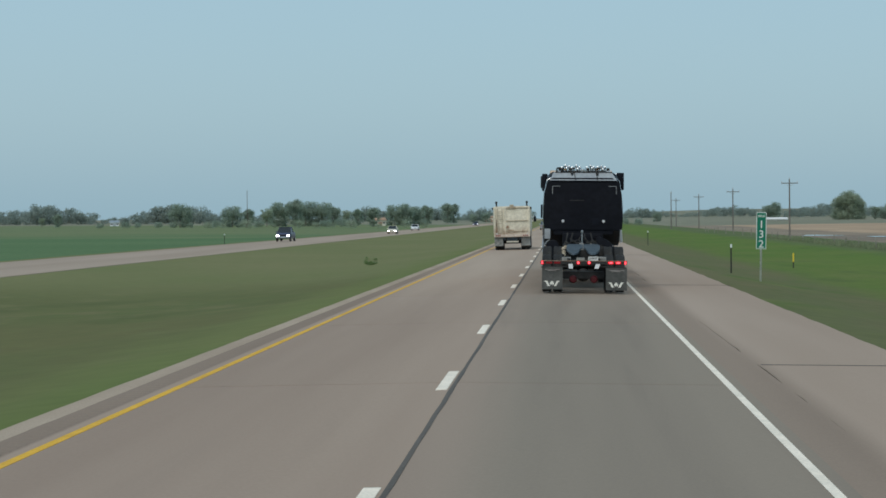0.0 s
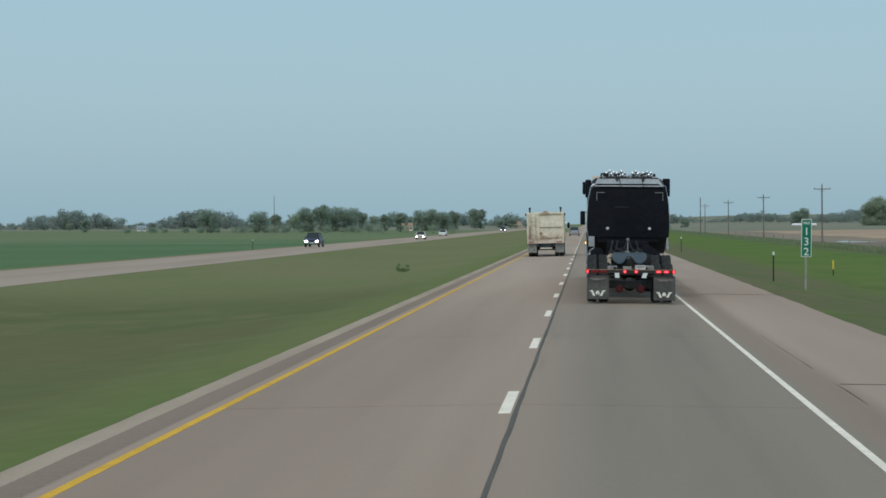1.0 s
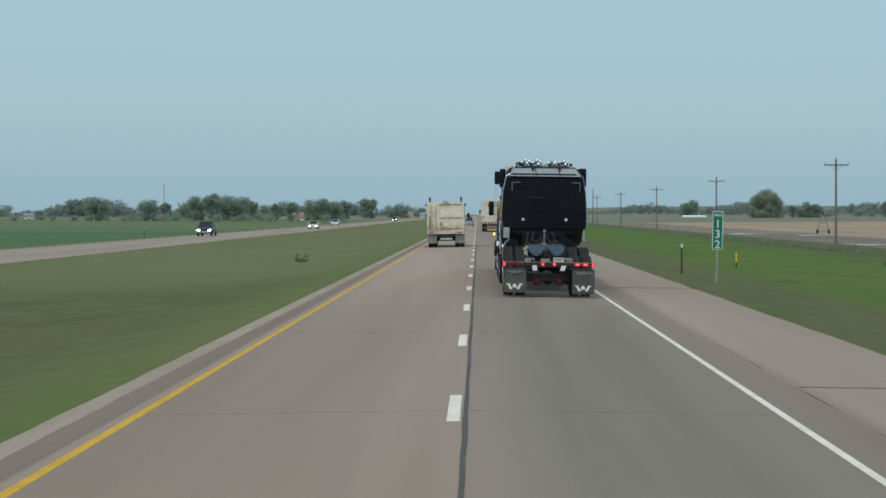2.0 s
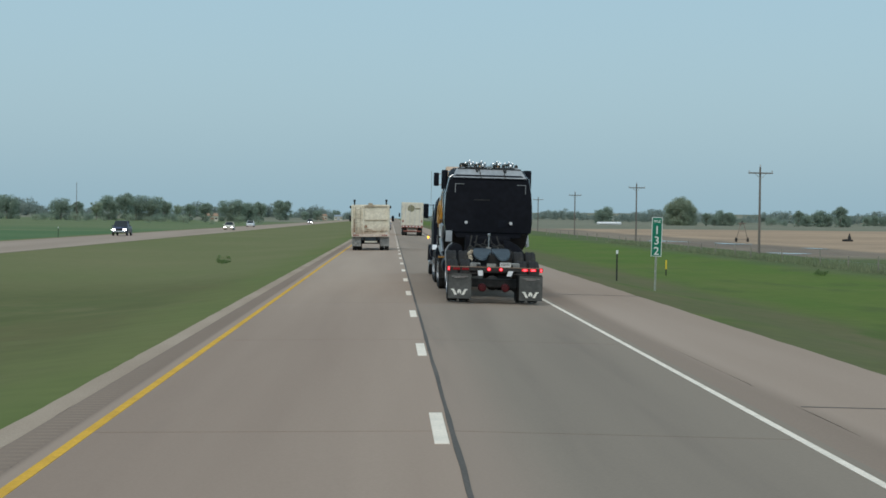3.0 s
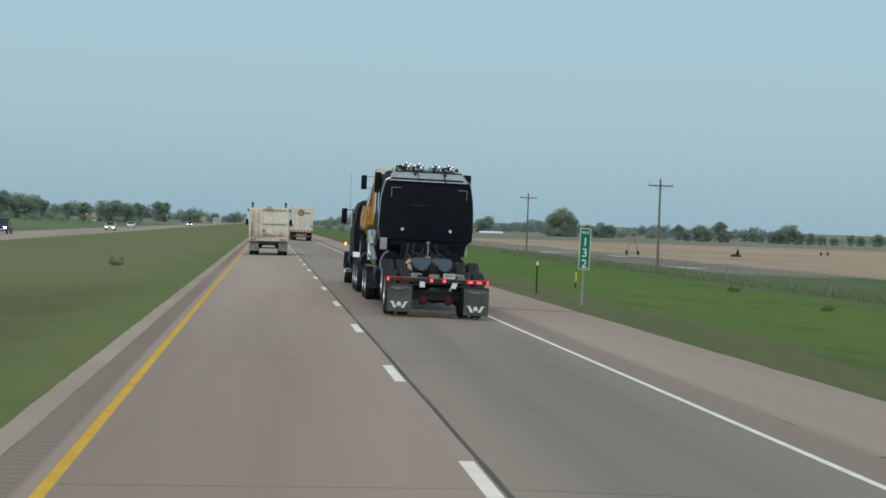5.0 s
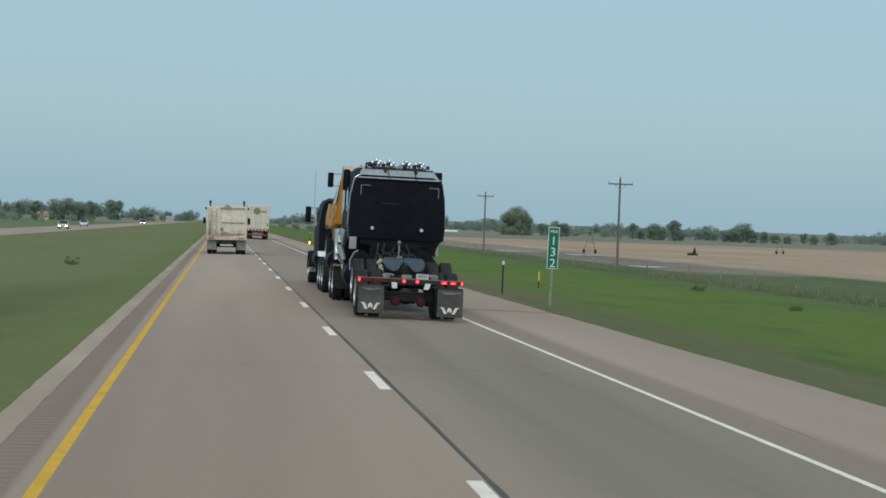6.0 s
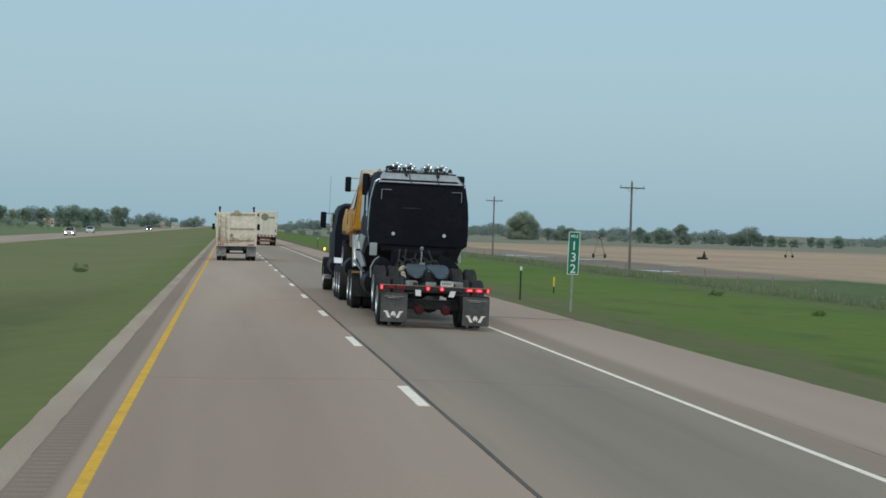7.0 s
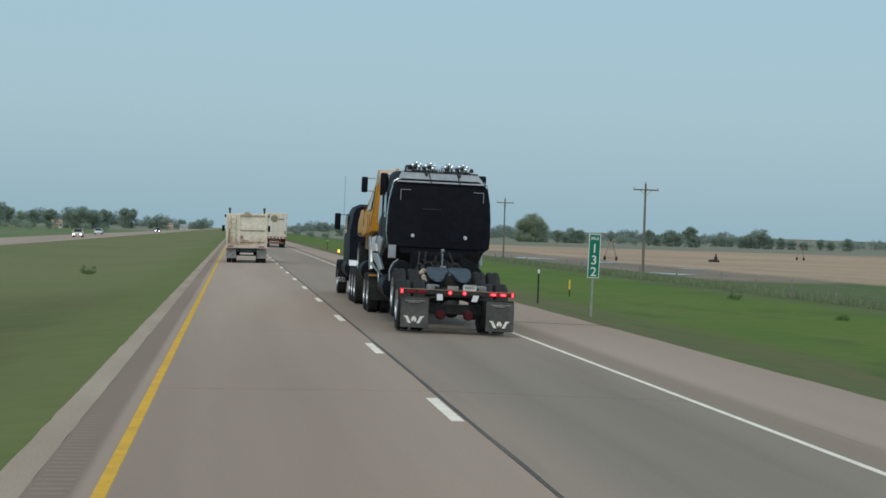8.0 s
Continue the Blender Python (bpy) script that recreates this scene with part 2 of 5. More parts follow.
EMBLEM = mat("pale_emblem", (0.80, 0.78, 0.70), (0.70, 0.68, 0.62), big=6, fine=20, rough=0.7, grain=0.1, **obj)
DUSTY = mat("dusty_grey_fitting", (0.21, 0.21, 0.20), (0.31, 0.305, 0.285), big=6, fine=18, rough=0.5, metal=0.3, grain=0.25, **obj)
RED_ON = mat("red_lamp_lit", (1.0, 0.10, 0.13), rough=0.3, emit=1.7, grain=0.05, **obj)
RED_GLOW = mat("red_lens_lit", (0.62, 0.012, 0.018), rough=0.25, emit=0.55, grain=0.08, **obj)
RED_OFF = mat("red_lamp_dull", (0.22, 0.012, 0.015), rough=0.3, grain=0.1, **obj)
RED_PART = mat("dull_red_chamber", (0.095, 0.012, 0.014), (0.05, 0.010, 0.012), big=4, fine=15, rough=0.6, **obj)
AMBER_ON = mat("amber_lamp_lit", (1.0, 0.55, 0.06), rough=0.3, emit=2.2, grain=0.05, **obj)
AMBER_OFF = mat("amber_lens", (0.55, 0.26, 0.05), rough=0.3, grain=0.1, **obj)
HEAD_ON = mat("headlamp_lit", (1.0, 0.97, 1.0), rough=0.2, emit=14, grain=0.01, **obj)
YELLOW = mat("yellow_truck_paint", (0.70, 0.320, 0.034), (0.60, 0.275, 0.034), big=1.5, fine=12, rough=0.45, grain=0.12, **obj)
# Orange of the marker rail; doubles as shaded yellow on the cab sides.
ORANGE_D = mat("orange_and_shaded_steel", (0.42, 0.22, 0.05), (0.30, 0.16, 0.05), big=2, fine=12, rough=0.6, grain=0.2, **obj)
CREAM = mat("dusty_cream_paint", (0.40, 0.30, 0.225), (0.56, 0.46, 0.36), big=2.4, fine=9, rough=0.65, grain=0.14, zones=((2, 1.35, 0.40, 0.22, 2.2, (0.64, 0.585, 0.465), (0.73, 0.675, 0.555)),), **obj)
CREAM_D = mat("dirty_cream_paint", (0.36, 0.29, 0.21), (0.48, 0.42, 0.32), big=2.2, fine=8, rough=0.75, grain=0.25, **obj)
SILL = mat("stained_pale_sill", (0.50, 0.40, 0.33), (0.62, 0.54, 0.46), big=5, fine=14, rough=0.7, grain=0.2, **obj)
BROWN = mat("dark_brown_panel", (0.105, 0.062, 0.042), (0.185, 0.115, 0.082), big=3.5, fine=9, rough=0.7, grain=0.25, **obj)
DUSTY_TAN = mat("dusty_tan_steel", (0.46, 0.34, 0.25), (0.56, 0.43, 0.33), big=2.5, fine=9, rough=0.8, grain=0.2, **obj)
RUST = mat("rust_stained_steel", (0.26, 0.15, 0.10), (0.38, 0.28, 0.20), big=2.5, fine=9, rough=0.8, grain=0.25, **obj)
WHITE_P = mat("dirty_white_paint", (0.60, 0.56, 0.46), (0.69, 0.65, 0.55), big=0.8, fine=5, rough=0.55, grain=0.08, **obj)
WHITE_C = mat("clean_white_paint", (0.76, 0.77, 0.78), (0.70, 0.71, 0.72), big=1, fine=6, rough=0.35, grain=0.04, **obj)
RED_BAND = mat("red_reflective_band", (0.235, 0.075, 0.058), (0.31, 0.13, 0.10), big=5, fine=14, rough=0.5, grain=0.2, **obj)
OLIVE = mat("olive_emblem", (0.20, 0.19, 0.12), (0.28, 0.26, 0.17), big=4, fine=12, rough=0.7, **obj)
GLASS = mat("dark_vehicle_glass", (0.015, 0.018, 0.020), rough=0.08, spec=0.6, **obj)
GREEN_S = mat("green_sign_sheet", (0.012, 0.170, 0.105), (0.014, 0.185, 0.115), big=3, fine=20, rough=0.45, grain=0.06, **obj)
PLATE = mat("dusty_plate", (0.62, 0.62, 0.61), (0.52, 0.52, 0.51), big=5, fine=20, rough=0.5, grain=0.1, **obj)
WHITE_S = mat("white_sign_sheet", (0.74, 0.76, 0.74), rough=0.45, grain=0.05, **obj)
WEATHERED = mat("weathered_brown_steel", (0.24, 0.19, 0.15), (0.34, 0.28, 0.23), big=2, fine=12, rough=0.7, metal=0.3, grain=0.15, **obj)
GALV = mat("galvanised_post", (0.36, 0.38, 0.33), (0.29, 0.31, 0.27), big=4, fine=20, rough=0.5, metal=0.4, **obj)
YEL_P = mat("yellow_plastic_post", (0.70, 0.50, 0.05), rough=0.5, grain=0.1, **obj)
BLUE_P = mat("dark_blue_car_paint", (0.055, 0.06, 0.11), (0.04, 0.045, 0.08), big=2, fine=10, rough=0.3, grain=0.1, **obj)
SILVER = mat("silver_car_paint", (0.42, 0.43, 0.44), (0.36, 0.37, 0.38), big=2, fine=10, rough=0.3, metal=0.5, grain=0.06, **obj)


# ---------------------------------------------------------------- mesh helpers
def part(name, bm, material, parent=None, label="", smooth=False):
    """Links a bmesh as one mesh object under its parent."""
    me = bpy.data.meshes.new(name)
    bmesh.ops.recalc_face_normals(bm, faces=bm.faces)
    bm.to_mesh(me)
    bm.free()
    for k in (material if isinstance(material, (list, tuple)) else [material]):
        me.materials.append(k)
    if smooth:
        me.shade_smooth()
        me.set_sharp_from_angle(angle=radians(35))
    ob = new(name, me)
    if parent is not None:
        ob.parent = parent
    if label:
        ob["label"] = label
    return ob


def thing(name, m, label, category, group="", kind=""):
    ob = new(name)
    ob.empty_display_size = 0.3
    ob.matrix_world = m
    return tagged(ob, label, category, group, kind)


def box(bm, x0, x1, y0, y1, z0, z1, bev=0.0):
    vs = [bm.verts.new((x, y, z)) for x in (x0, x1) for y in (y0, y1) for z in (z0, z1)]
    fs = [bm.faces.new([vs[i] for i in q]) for q in ((0, 1, 3, 2), (4, 6, 7, 5), (0, 4, 5, 1), (2, 3, 7, 6), (0, 2, 6, 4), (1, 5, 7, 3))]
    if bev:
        es = list({e for f in fs for e in f.edges})
        bmesh.ops.bevel(bm, geom=es, offset=bev, segments=2, affect="EDGES", profile=0.7)
    return bm


def rod(bm, a, b, r, seg=12, r2=None):
    a, b = Vector(a), Vector(b)
    q = (b - a).to_track_quat("Z", "Y").to_matrix()
    r2 = r if r2 is None else r2
    rings = []
    for p, rr in ((a, r), (b, r2)):
        rings.append([bm.verts.new(p + q @ Vector((rr * math.cos(2 * math.pi * k / seg), rr * math.sin(2 * math.pi * k / seg), 0))) for k in range(seg)])
    for k in range(seg):
        bm.faces.new((rings[0][k], rings[0][(k + 1) % seg], rings[1][(k + 1) % seg], rings[1][k]))
    bm.faces.new(rings[0][::-1])
    bm.faces.new(rings[1])
    return bm


def prism(bm, pts, axis, a, b, bev=0.0):
    """A flat outline drawn out along an axis; pts are the other two coordinates in order."""
    def at(p, c):
        return {"x": (c, p[0], p[1]), "y": (p[0], c, p[1]), "z": (p[0], p[1], c)}[axis]
    lo, hi = [bm.verts.new(at(p, a)) for p in pts], [bm.verts.new(at(p, b)) for p in pts]
    n = len(pts)
    fs = [bm.faces.new(lo[::-1]), bm.faces.new(hi)]
    for k in range(n):
        fs.append(bm.faces.new((lo[k], lo[(k + 1) % n], hi[(k + 1) % n], hi[k])))
    if bev:
        bmesh.ops.bevel(bm, geom=list({e for f in fs for e in f.edges}), offset=bev, segments=2, affect="EDGES", profile=0.7)
    return bm


def turned(bm, centre, axis, profile, seg=28):
    """A body of revolution about an axis; profile is (along, radius)."""
    rings = []
    for u, r in profile:
        ring = []
        for k in range(seg):
            c, s = r * math.cos(2 * math.pi * k / seg), r * math.sin(2 * math.pi * k / seg)
            ring.append(bm.verts.new(Vector(centre) + Vector({"x": (u, c, s), "y": (c, u, s), "z": (c, s, u)}[axis])))
        rings.append(ring)
    for r0, r1 in zip(rings, rings[1:]):
        for k in range(seg):
            bm.faces.new((r0[k], r0[(k + 1) % seg], r1[(k + 1) % seg], r1[k]))
    bm.faces.new(rings[0][::-1])
    bm.faces.new(rings[-1])
    return bm


def loft(bm, rings, cap=True):
    vs = [[bm.verts.new(p) for p in r] for r in rings]
    n = len(vs[0])
    for a, b in zip(vs, vs[1:]):
        for k in range(n):
            bm.faces.new((a[k], a[(k + 1) % n], b[(k + 1) % n], b[k]))
    if cap:
        bm.faces.new(vs[0][::-1])
        bm.faces.new(vs[-1])
    return bm


def B():
    return bmesh.new()


# ---------------------------------------------------------------- road and ground
CROWN = 0.0145


def road_z(x):
    return -CROWN * abs(x)


def strip(name, x0, x1, y0, y1, material, lift=0.0, depth=0.12, parent=None, step=None, wob=0.0, z=road_z, seed=0):
    """A slab or painted stripe laid along the road."""
    rng = random.Random(seed)
    bm = B()
    n = 1 if not step else max(1, int((y1 - y0) / step))
    prev = None
    for i in range(n + 1):
        y = y0 + (y1 - y0) * i / n
        a, b = x0 + rng.uniform(-wob, wob), x1 + rng.uniform(-wob, wob)
        ring = [bm.verts.new(p) for p in ((a, y, z(x0) + lift), (b, y, z(x1) + lift), (b, y, z(x1) + lift - depth), (a, y, z(x0) + lift - depth))]
        if prev:
            for k in range(4):
                bm.faces.new((prev[k], prev[(k + 1) % 4], ring[(k + 1) % 4], ring[k]))
        else:
            bm.faces.new(ring)
        prev = ring
    bm.faces.new(prev[::-1])
    return part(name, bm, material, parent)


road = thing("road", pose(0, 0, 0), "worn pale concrete highway carriageway with tar joint", "road", kind="structure")
NEAR, FAR = -46.0, 300.0
panel = 15.24
y = NEAR
while y < FAR - 1:
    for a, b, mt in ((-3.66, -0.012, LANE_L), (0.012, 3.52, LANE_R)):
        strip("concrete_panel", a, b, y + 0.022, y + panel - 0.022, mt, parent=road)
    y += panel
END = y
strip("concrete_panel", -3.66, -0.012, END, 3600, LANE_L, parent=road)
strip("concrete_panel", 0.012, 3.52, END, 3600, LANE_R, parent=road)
strip("concrete_panel", -3.66, -0.012, -160, NEAR, LANE_L, parent=road)
strip("concrete_panel", 0.012, 3.52, -160, NEAR, LANE_R, parent=road)
strip("joint_bed", -3.66, 0, -160, 3600, JOINT, lift=-0.010, depth=0.1, parent=road)
strip("joint_bed", 0, 3.52, -160, 3600, JOINT, lift=-0.010, depth=0.1, parent=road)
strip("tar_joint", -0.027, 0.027, -80, 420, SEAL, lift=0.006, depth=0.02, parent=road, step=1.4, wob=0.007, seed=3)
strip("tar_joint", -0.04, 0.04, 420, 2600, SEAL, lift=0.006, depth=0.02, parent=road)
tagged(strip("edge_stripe", -3.790, -3.672, -160, 3600, YELLOW_LINE, lift=0.004, depth=0.03, parent=road), "solid yellow edge line")
tagged(strip("edge_stripe", 3.55, 3.645, -160, 3600, WHITE_LINE, lift=0.004, depth=0.03, parent=road), "solid white edge line")
for k in range(-5, 60):
    yy = 4.65 + 12.192 * k
    strip("lane_dash", -0.205, -0.06, yy, yy + 3.05, WHITE_LINE, lift=0.005, depth=0.02, parent=road)

shoulder = thing("shoulder_left", pose(0, 0, 0), "narrow asphalt shoulder with brown band and pale gravel edge", "shoulder", kind="structure")
strip("edge_band", -3.93, -3.66, -160, 3600, BAND_L, parent=shoulder)
strip("asphalt_band", -4.35, -3.93, -160, 3600, BAND_L, parent=shoulder, lift=-0.004)
strip("gravel_edge", -4.68, -4.35, -160, 300, GRAVEL, parent=shoulder, step=0.8, wob=0.012, lift=-0.006, seed=8)
strip("gravel_edge", -4.68, -4.35, 300, 3600, GRAVEL, parent=shoulder, lift=-0.006)
ribs, rib_faces = [], []
for k in range(400):  # low ribs pressed across the brown band
    yy = -42.0 + 0.30 * k
    n = len(ribs)
    for x in (-4.31, -3.98):
        z = road_z(x) - 0.004
        ribs += [(x, yy, z - 0.002), (x, yy + 0.05, z + 0.004), (x, yy + 0.11, z + 0.004), (x, yy + 0.16, z - 0.002)]
    rib_faces += [(n + i, n + i + 1, n + i + 5, n + i + 4) for i in range(3)]
rib_mesh = bpy.data.meshes.new("rumble_ribs")
rib_mesh.from_pydata(ribs, [], rib_faces)
rib_mesh.materials.append(RUMBLE)
rib_ob = tagged(new("rumble_ribs", rib_mesh), kind="stuff")
rib_ob.parent = shoulder
shoulder2 = thing("shoulder_right", pose(0, 0, 0), "broad pinkish brown asphalt shoulder with darker inner band", "shoulder", kind="structure")
strip("edge_band", 3.52, 3.78, -160, 3600, LANE_R, parent=shoulder2)
strip("asphalt_band", 3.78, 4.34, -160, 3600, BAND_R, parent=shoulder2, lift=-0.004)
strip("shoulder_bed", 4.34, 6.85, -160, 320, BAND_R, parent=shoulder2, step=1.5, wob=0.03, lift=-0.006, seed=5)
strip("shoulder_bed", 4.34, 6.85, 320, 3600, BAND_R, parent=shoulder2, lift=-0.006)
for yy in (-27.0, 8.5, 61.0):
    strip("tar_joint", 4.4, 6.9, yy, yy + 0.07, SEAL, lift=0.0, depth=0.02, parent=shoulder2)


far_road = thing("far_carriageway", pose(0, 0, 0), "pale oncoming carriageway beyond the grass median", "road", kind="structure")


def far_z(x):
    return -0.60 - 0.0145 * abs(x + 33.3)


strip("carriageway_bed", -38.7, -33.31, -160, 3600, ONCOMING, parent=far_road, z=far_z)
strip("carriageway_bed", -33.29, -27.9, -160, 3600, ONCOMING, parent=far_road, z=far_z)

PROFILE_X = (-3000, -900, -500, -260, -120, -60, -44, -38.75, -33.3, -27.85, -22, -16, -11, -7.5, -5.6, -4.71, -4.0, 0, 4.0, 6.8, 8.2, 11, 14, 19, 25, 31, 36, 60, 120, 260, 500, 900, 3000)
PROFILE_Z = (4, 1.2, 0.4, -0.3, -0.8, -1.0, -0.95, -0.70, -0.75, -0.70, -0.78, -0.82, -0.72, -0.42, -0.18, -0.085, -0.25, -0.25, -0.25, -0.115, -0.28, -0.75, -1.0, -1.0, -0.8, -0.7, -0.7, -0.7, -0.6, -0.4, 0.2, 1.0, 3)


def ground_z(x, y):
    z = float(np.interp(x, PROFILE_X, PROFILE_Z))
    side = min(1.0, max(0.0, (abs(x) - 40) / 60.0))
    far = max(0.0, y - 350)
    z += side * (far * 0.0016 if x > 0 else far * 0.0010)
    if x > 60 and y > 1700:
        z += 9.0 * min(1.0, (y - 1700) / 1500.0) * min(1.0, (x - 60) / 200.0)
    bump = 0.0
    if x < -5.6 or x > 8.2:
        if not -40 < x < -26.5:
            bump = 0.05 * noise.noise(Vector((x * 0.16, y * 0.06, 3.1))) + 0.02 * noise.noise(Vector((x * 0.7, y * 0.5, 1.1)))
    return z + bump


xs = sorted(set(PROFILE_X) | {-80, -100, -160, -200, -350, -700, -1500, -2200, -13.5, -19, -25, -9, -6.5, 7.5, 9.5, 12.5, 16.5, 22, 28, 33.5, 34.2, 45, 80, 160, 200, 350, 420, 700, 1500, 2200})
ys = [-400, -200, -120, -80] + [-60 + 2.5 * k for k in range(65)] + [105 + 8 * k for k in range(30)] + [350 + 25 * k for k in range(26)] + [1020, 1100, 1250, 1400, 1600, 1700, 1900, 2200, 2600, 3200, 4000, 4800]
verts = [(x, yv, ground_z(x, yv)) for yv in ys for x in xs]
faces, slots = [], []
W = len(xs)
for j in range(len(ys) - 1):
    for i in range(W - 1):
        faces.append((j * W + i, j * W + i + 1, (j + 1) * W + i + 1, (j + 1) * W + i))
        xm, ym = (xs[i] + xs[i + 1]) / 2, (ys[j] + ys[j + 1]) / 2
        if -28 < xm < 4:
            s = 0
        elif 4 <= xm < 34:
            s = 1
        elif -46 < xm <= -28:
            s = 0
        elif xm <= -46:
            s = 3 if ym < 900 and xm > -1600 else 6
        else:
            s = (5 if xm < 60 else 4) if ym < 560 and xm < 900 else 6
        slots.append(s)
gm = bpy.data.meshes.new("ground")
gm.from_pydata(verts, [], faces)
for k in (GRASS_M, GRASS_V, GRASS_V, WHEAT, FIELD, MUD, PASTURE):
    gm.materials.append(k)
gm.polygons.foreach_set("material_index", slots)
gm.shade_smooth()
tagged(new("ground", gm), "flat prairie of grass, young wheat and tilled soil", "ground", kind="structure")


def at_ground(x, y, turn=0, sink=0.0):
    return pose(x, y, ground_z(x, y) - sink, 0, 0, turn)


# ---------------------------------------------------------------- vehicles: shared parts
def tyre_mesh(r=0.52, w=0.28):
    h, bm = w / 2, B()
    turned(bm, (0, 0, 0), "x", [(-h * 0.8, r * 0.56), (-h, r * 0.62), (-h, r * 0.90), (-h * 0.82, r * 0.985), (-h * 0.3, r), (-h * 0.26, r * 0.975), (h * 0.26, r * 0.975), (h * 0.3, r), (h * 0.82, r * 0.985), (h, r * 0.90), (h, r * 0.62), (h * 0.8, r * 0.56)], 32)
    return bm


def wheel(parent, x, y, r=0.52, w=0.28, rim=ALLOY, out=-1):
    """A tyre with a dished rim and hub on its outer side."""
    t = part("tyre", tyre_mesh(r, w), RUBBER, parent, smooth=True)
    t.location = (x, y, r)
    bm, h = B(), out * w / 2
    turned(bm, (0, 0, 0), "x", [(h * 0.7, r * 0.60), (h * 1.02, r * 0.60), (h * 1.02, r * 0.55), (h * 0.45, r * 0.50), (h * 0.35, r * 0.30), (h * 0.9, r * 0.24), (h * 1.0, r * 0.10)], 24)
    part("rim", bm, rim, t, smooth=True)
    return t


def mirror(parent, x, y, z, side, h=0.5, w=0.2, reach=0.35):
    bm = B()
    box(bm, x - w / 2, x + w / 2, y - 0.07, y + 0.07, z - h / 2, z + h / 2, 0.05)
    m = part("mirror", bm, BLACK, parent, "tall black mirror housing", smooth=True)
    for q, e in ((0.4, 0.44), (-0.4, -0.38)):
        bm = B()
        rod(bm, (x, y, z + h * q), (x - side * reach, y + 0.12, z + h * e), 0.018, 8)
        part("mirror_arm", bm, CHROME, m)
    return m


def lamp(parent, x, y, z, w, h, material, name="lamp", d=0.03, label=""):
    bm = B()
    box(bm, x - w / 2, x + w / 2, y - d, y, z - h / 2, z + h / 2, min(w, h) * 0.2)
    return part(name, bm, material, parent, label, smooth=True)


def cab_ring(y, z0, z1, half, top, r=0.16):
    """A rounded cross-section across the truck."""
    return [(-half, y, z0), (half, y, z0), (half * 1.01, y, (z0 + z1) / 2), (top, y, z1 - r), (top - r * 0.4, y, z1 - r * 0.3), (top - r, y, z1),
            (-top + r, y, z1), (-top + r * 0.4, y, z1 - r * 0.3), (-top, y, z1 - r), (-half * 1.01, y, (z0 + z1) / 2)]




# ---------------------------------------------------------------- the towed black tractor
def emblem(parent, x, y, z, s):
    """A pale zigzag shape of joined slanting bars."""
    bm = B()
    for k in (-1, 1):
        prism(bm, [(x + k * s * p, z + s * q * 0.85) for p, q in ((1.24, 0.5), (0.74, 0.5), (0.70, 0.36), (0.30, -0.5), (0.70, -0.5), (1.02, 0.30), (1.20, 0.36))], "y", y - 0.006, y)
        prism(bm, [(x + k * s * p, z + s * q * 0.85) for p, q in ((0.0, 0.44), (0.0, 0.0), (0.16, -0.36), (0.34, 0.0), (0.14, 0.44))], "y", y - 0.006, y)
    return part("emblem", bm, EMBLEM, parent, "pale zigzag emblem")


def mud_flap(parent, x0, x1, n, up=0.0):
    bm = B()
    rings = []
    for k in range(7):
        z = 0.755 - 0.64 * k / 6 + up * 0.6
        yy = -0.10 + 0.012 * math.sin(k * 0.9 + n)
        rings.append([(x0, yy, z), (x1, yy, z), (x1, yy + 0.016, z), (x0, yy + 0.016, z)])
    f = part("mud_flap", loft(bm, rings), FLAP, parent, "dusty rubber mud flap with pale emblem")
    xm, wd = (x0 + x1) / 2, x1 - x0
    emblem(f, xm - 0.01, -0.112, 0.270 + up, 0.178)
    bm = B()
    box(bm, xm - wd * 0.36, xm + wd * 0.36, -0.118, -0.112, 0.676 + up * 0.6, 0.692 + up * 0.6)
    part("lettering_bar", bm, DIM, f)
    bm = B()
    box(bm, xm - wd * 0.24, xm + wd * 0.20, -0.118, -0.112, 0.645 + up * 0.6, 0.660 + up * 0.6)
    part("lettering_bar", bm, DIM, f)
    return f


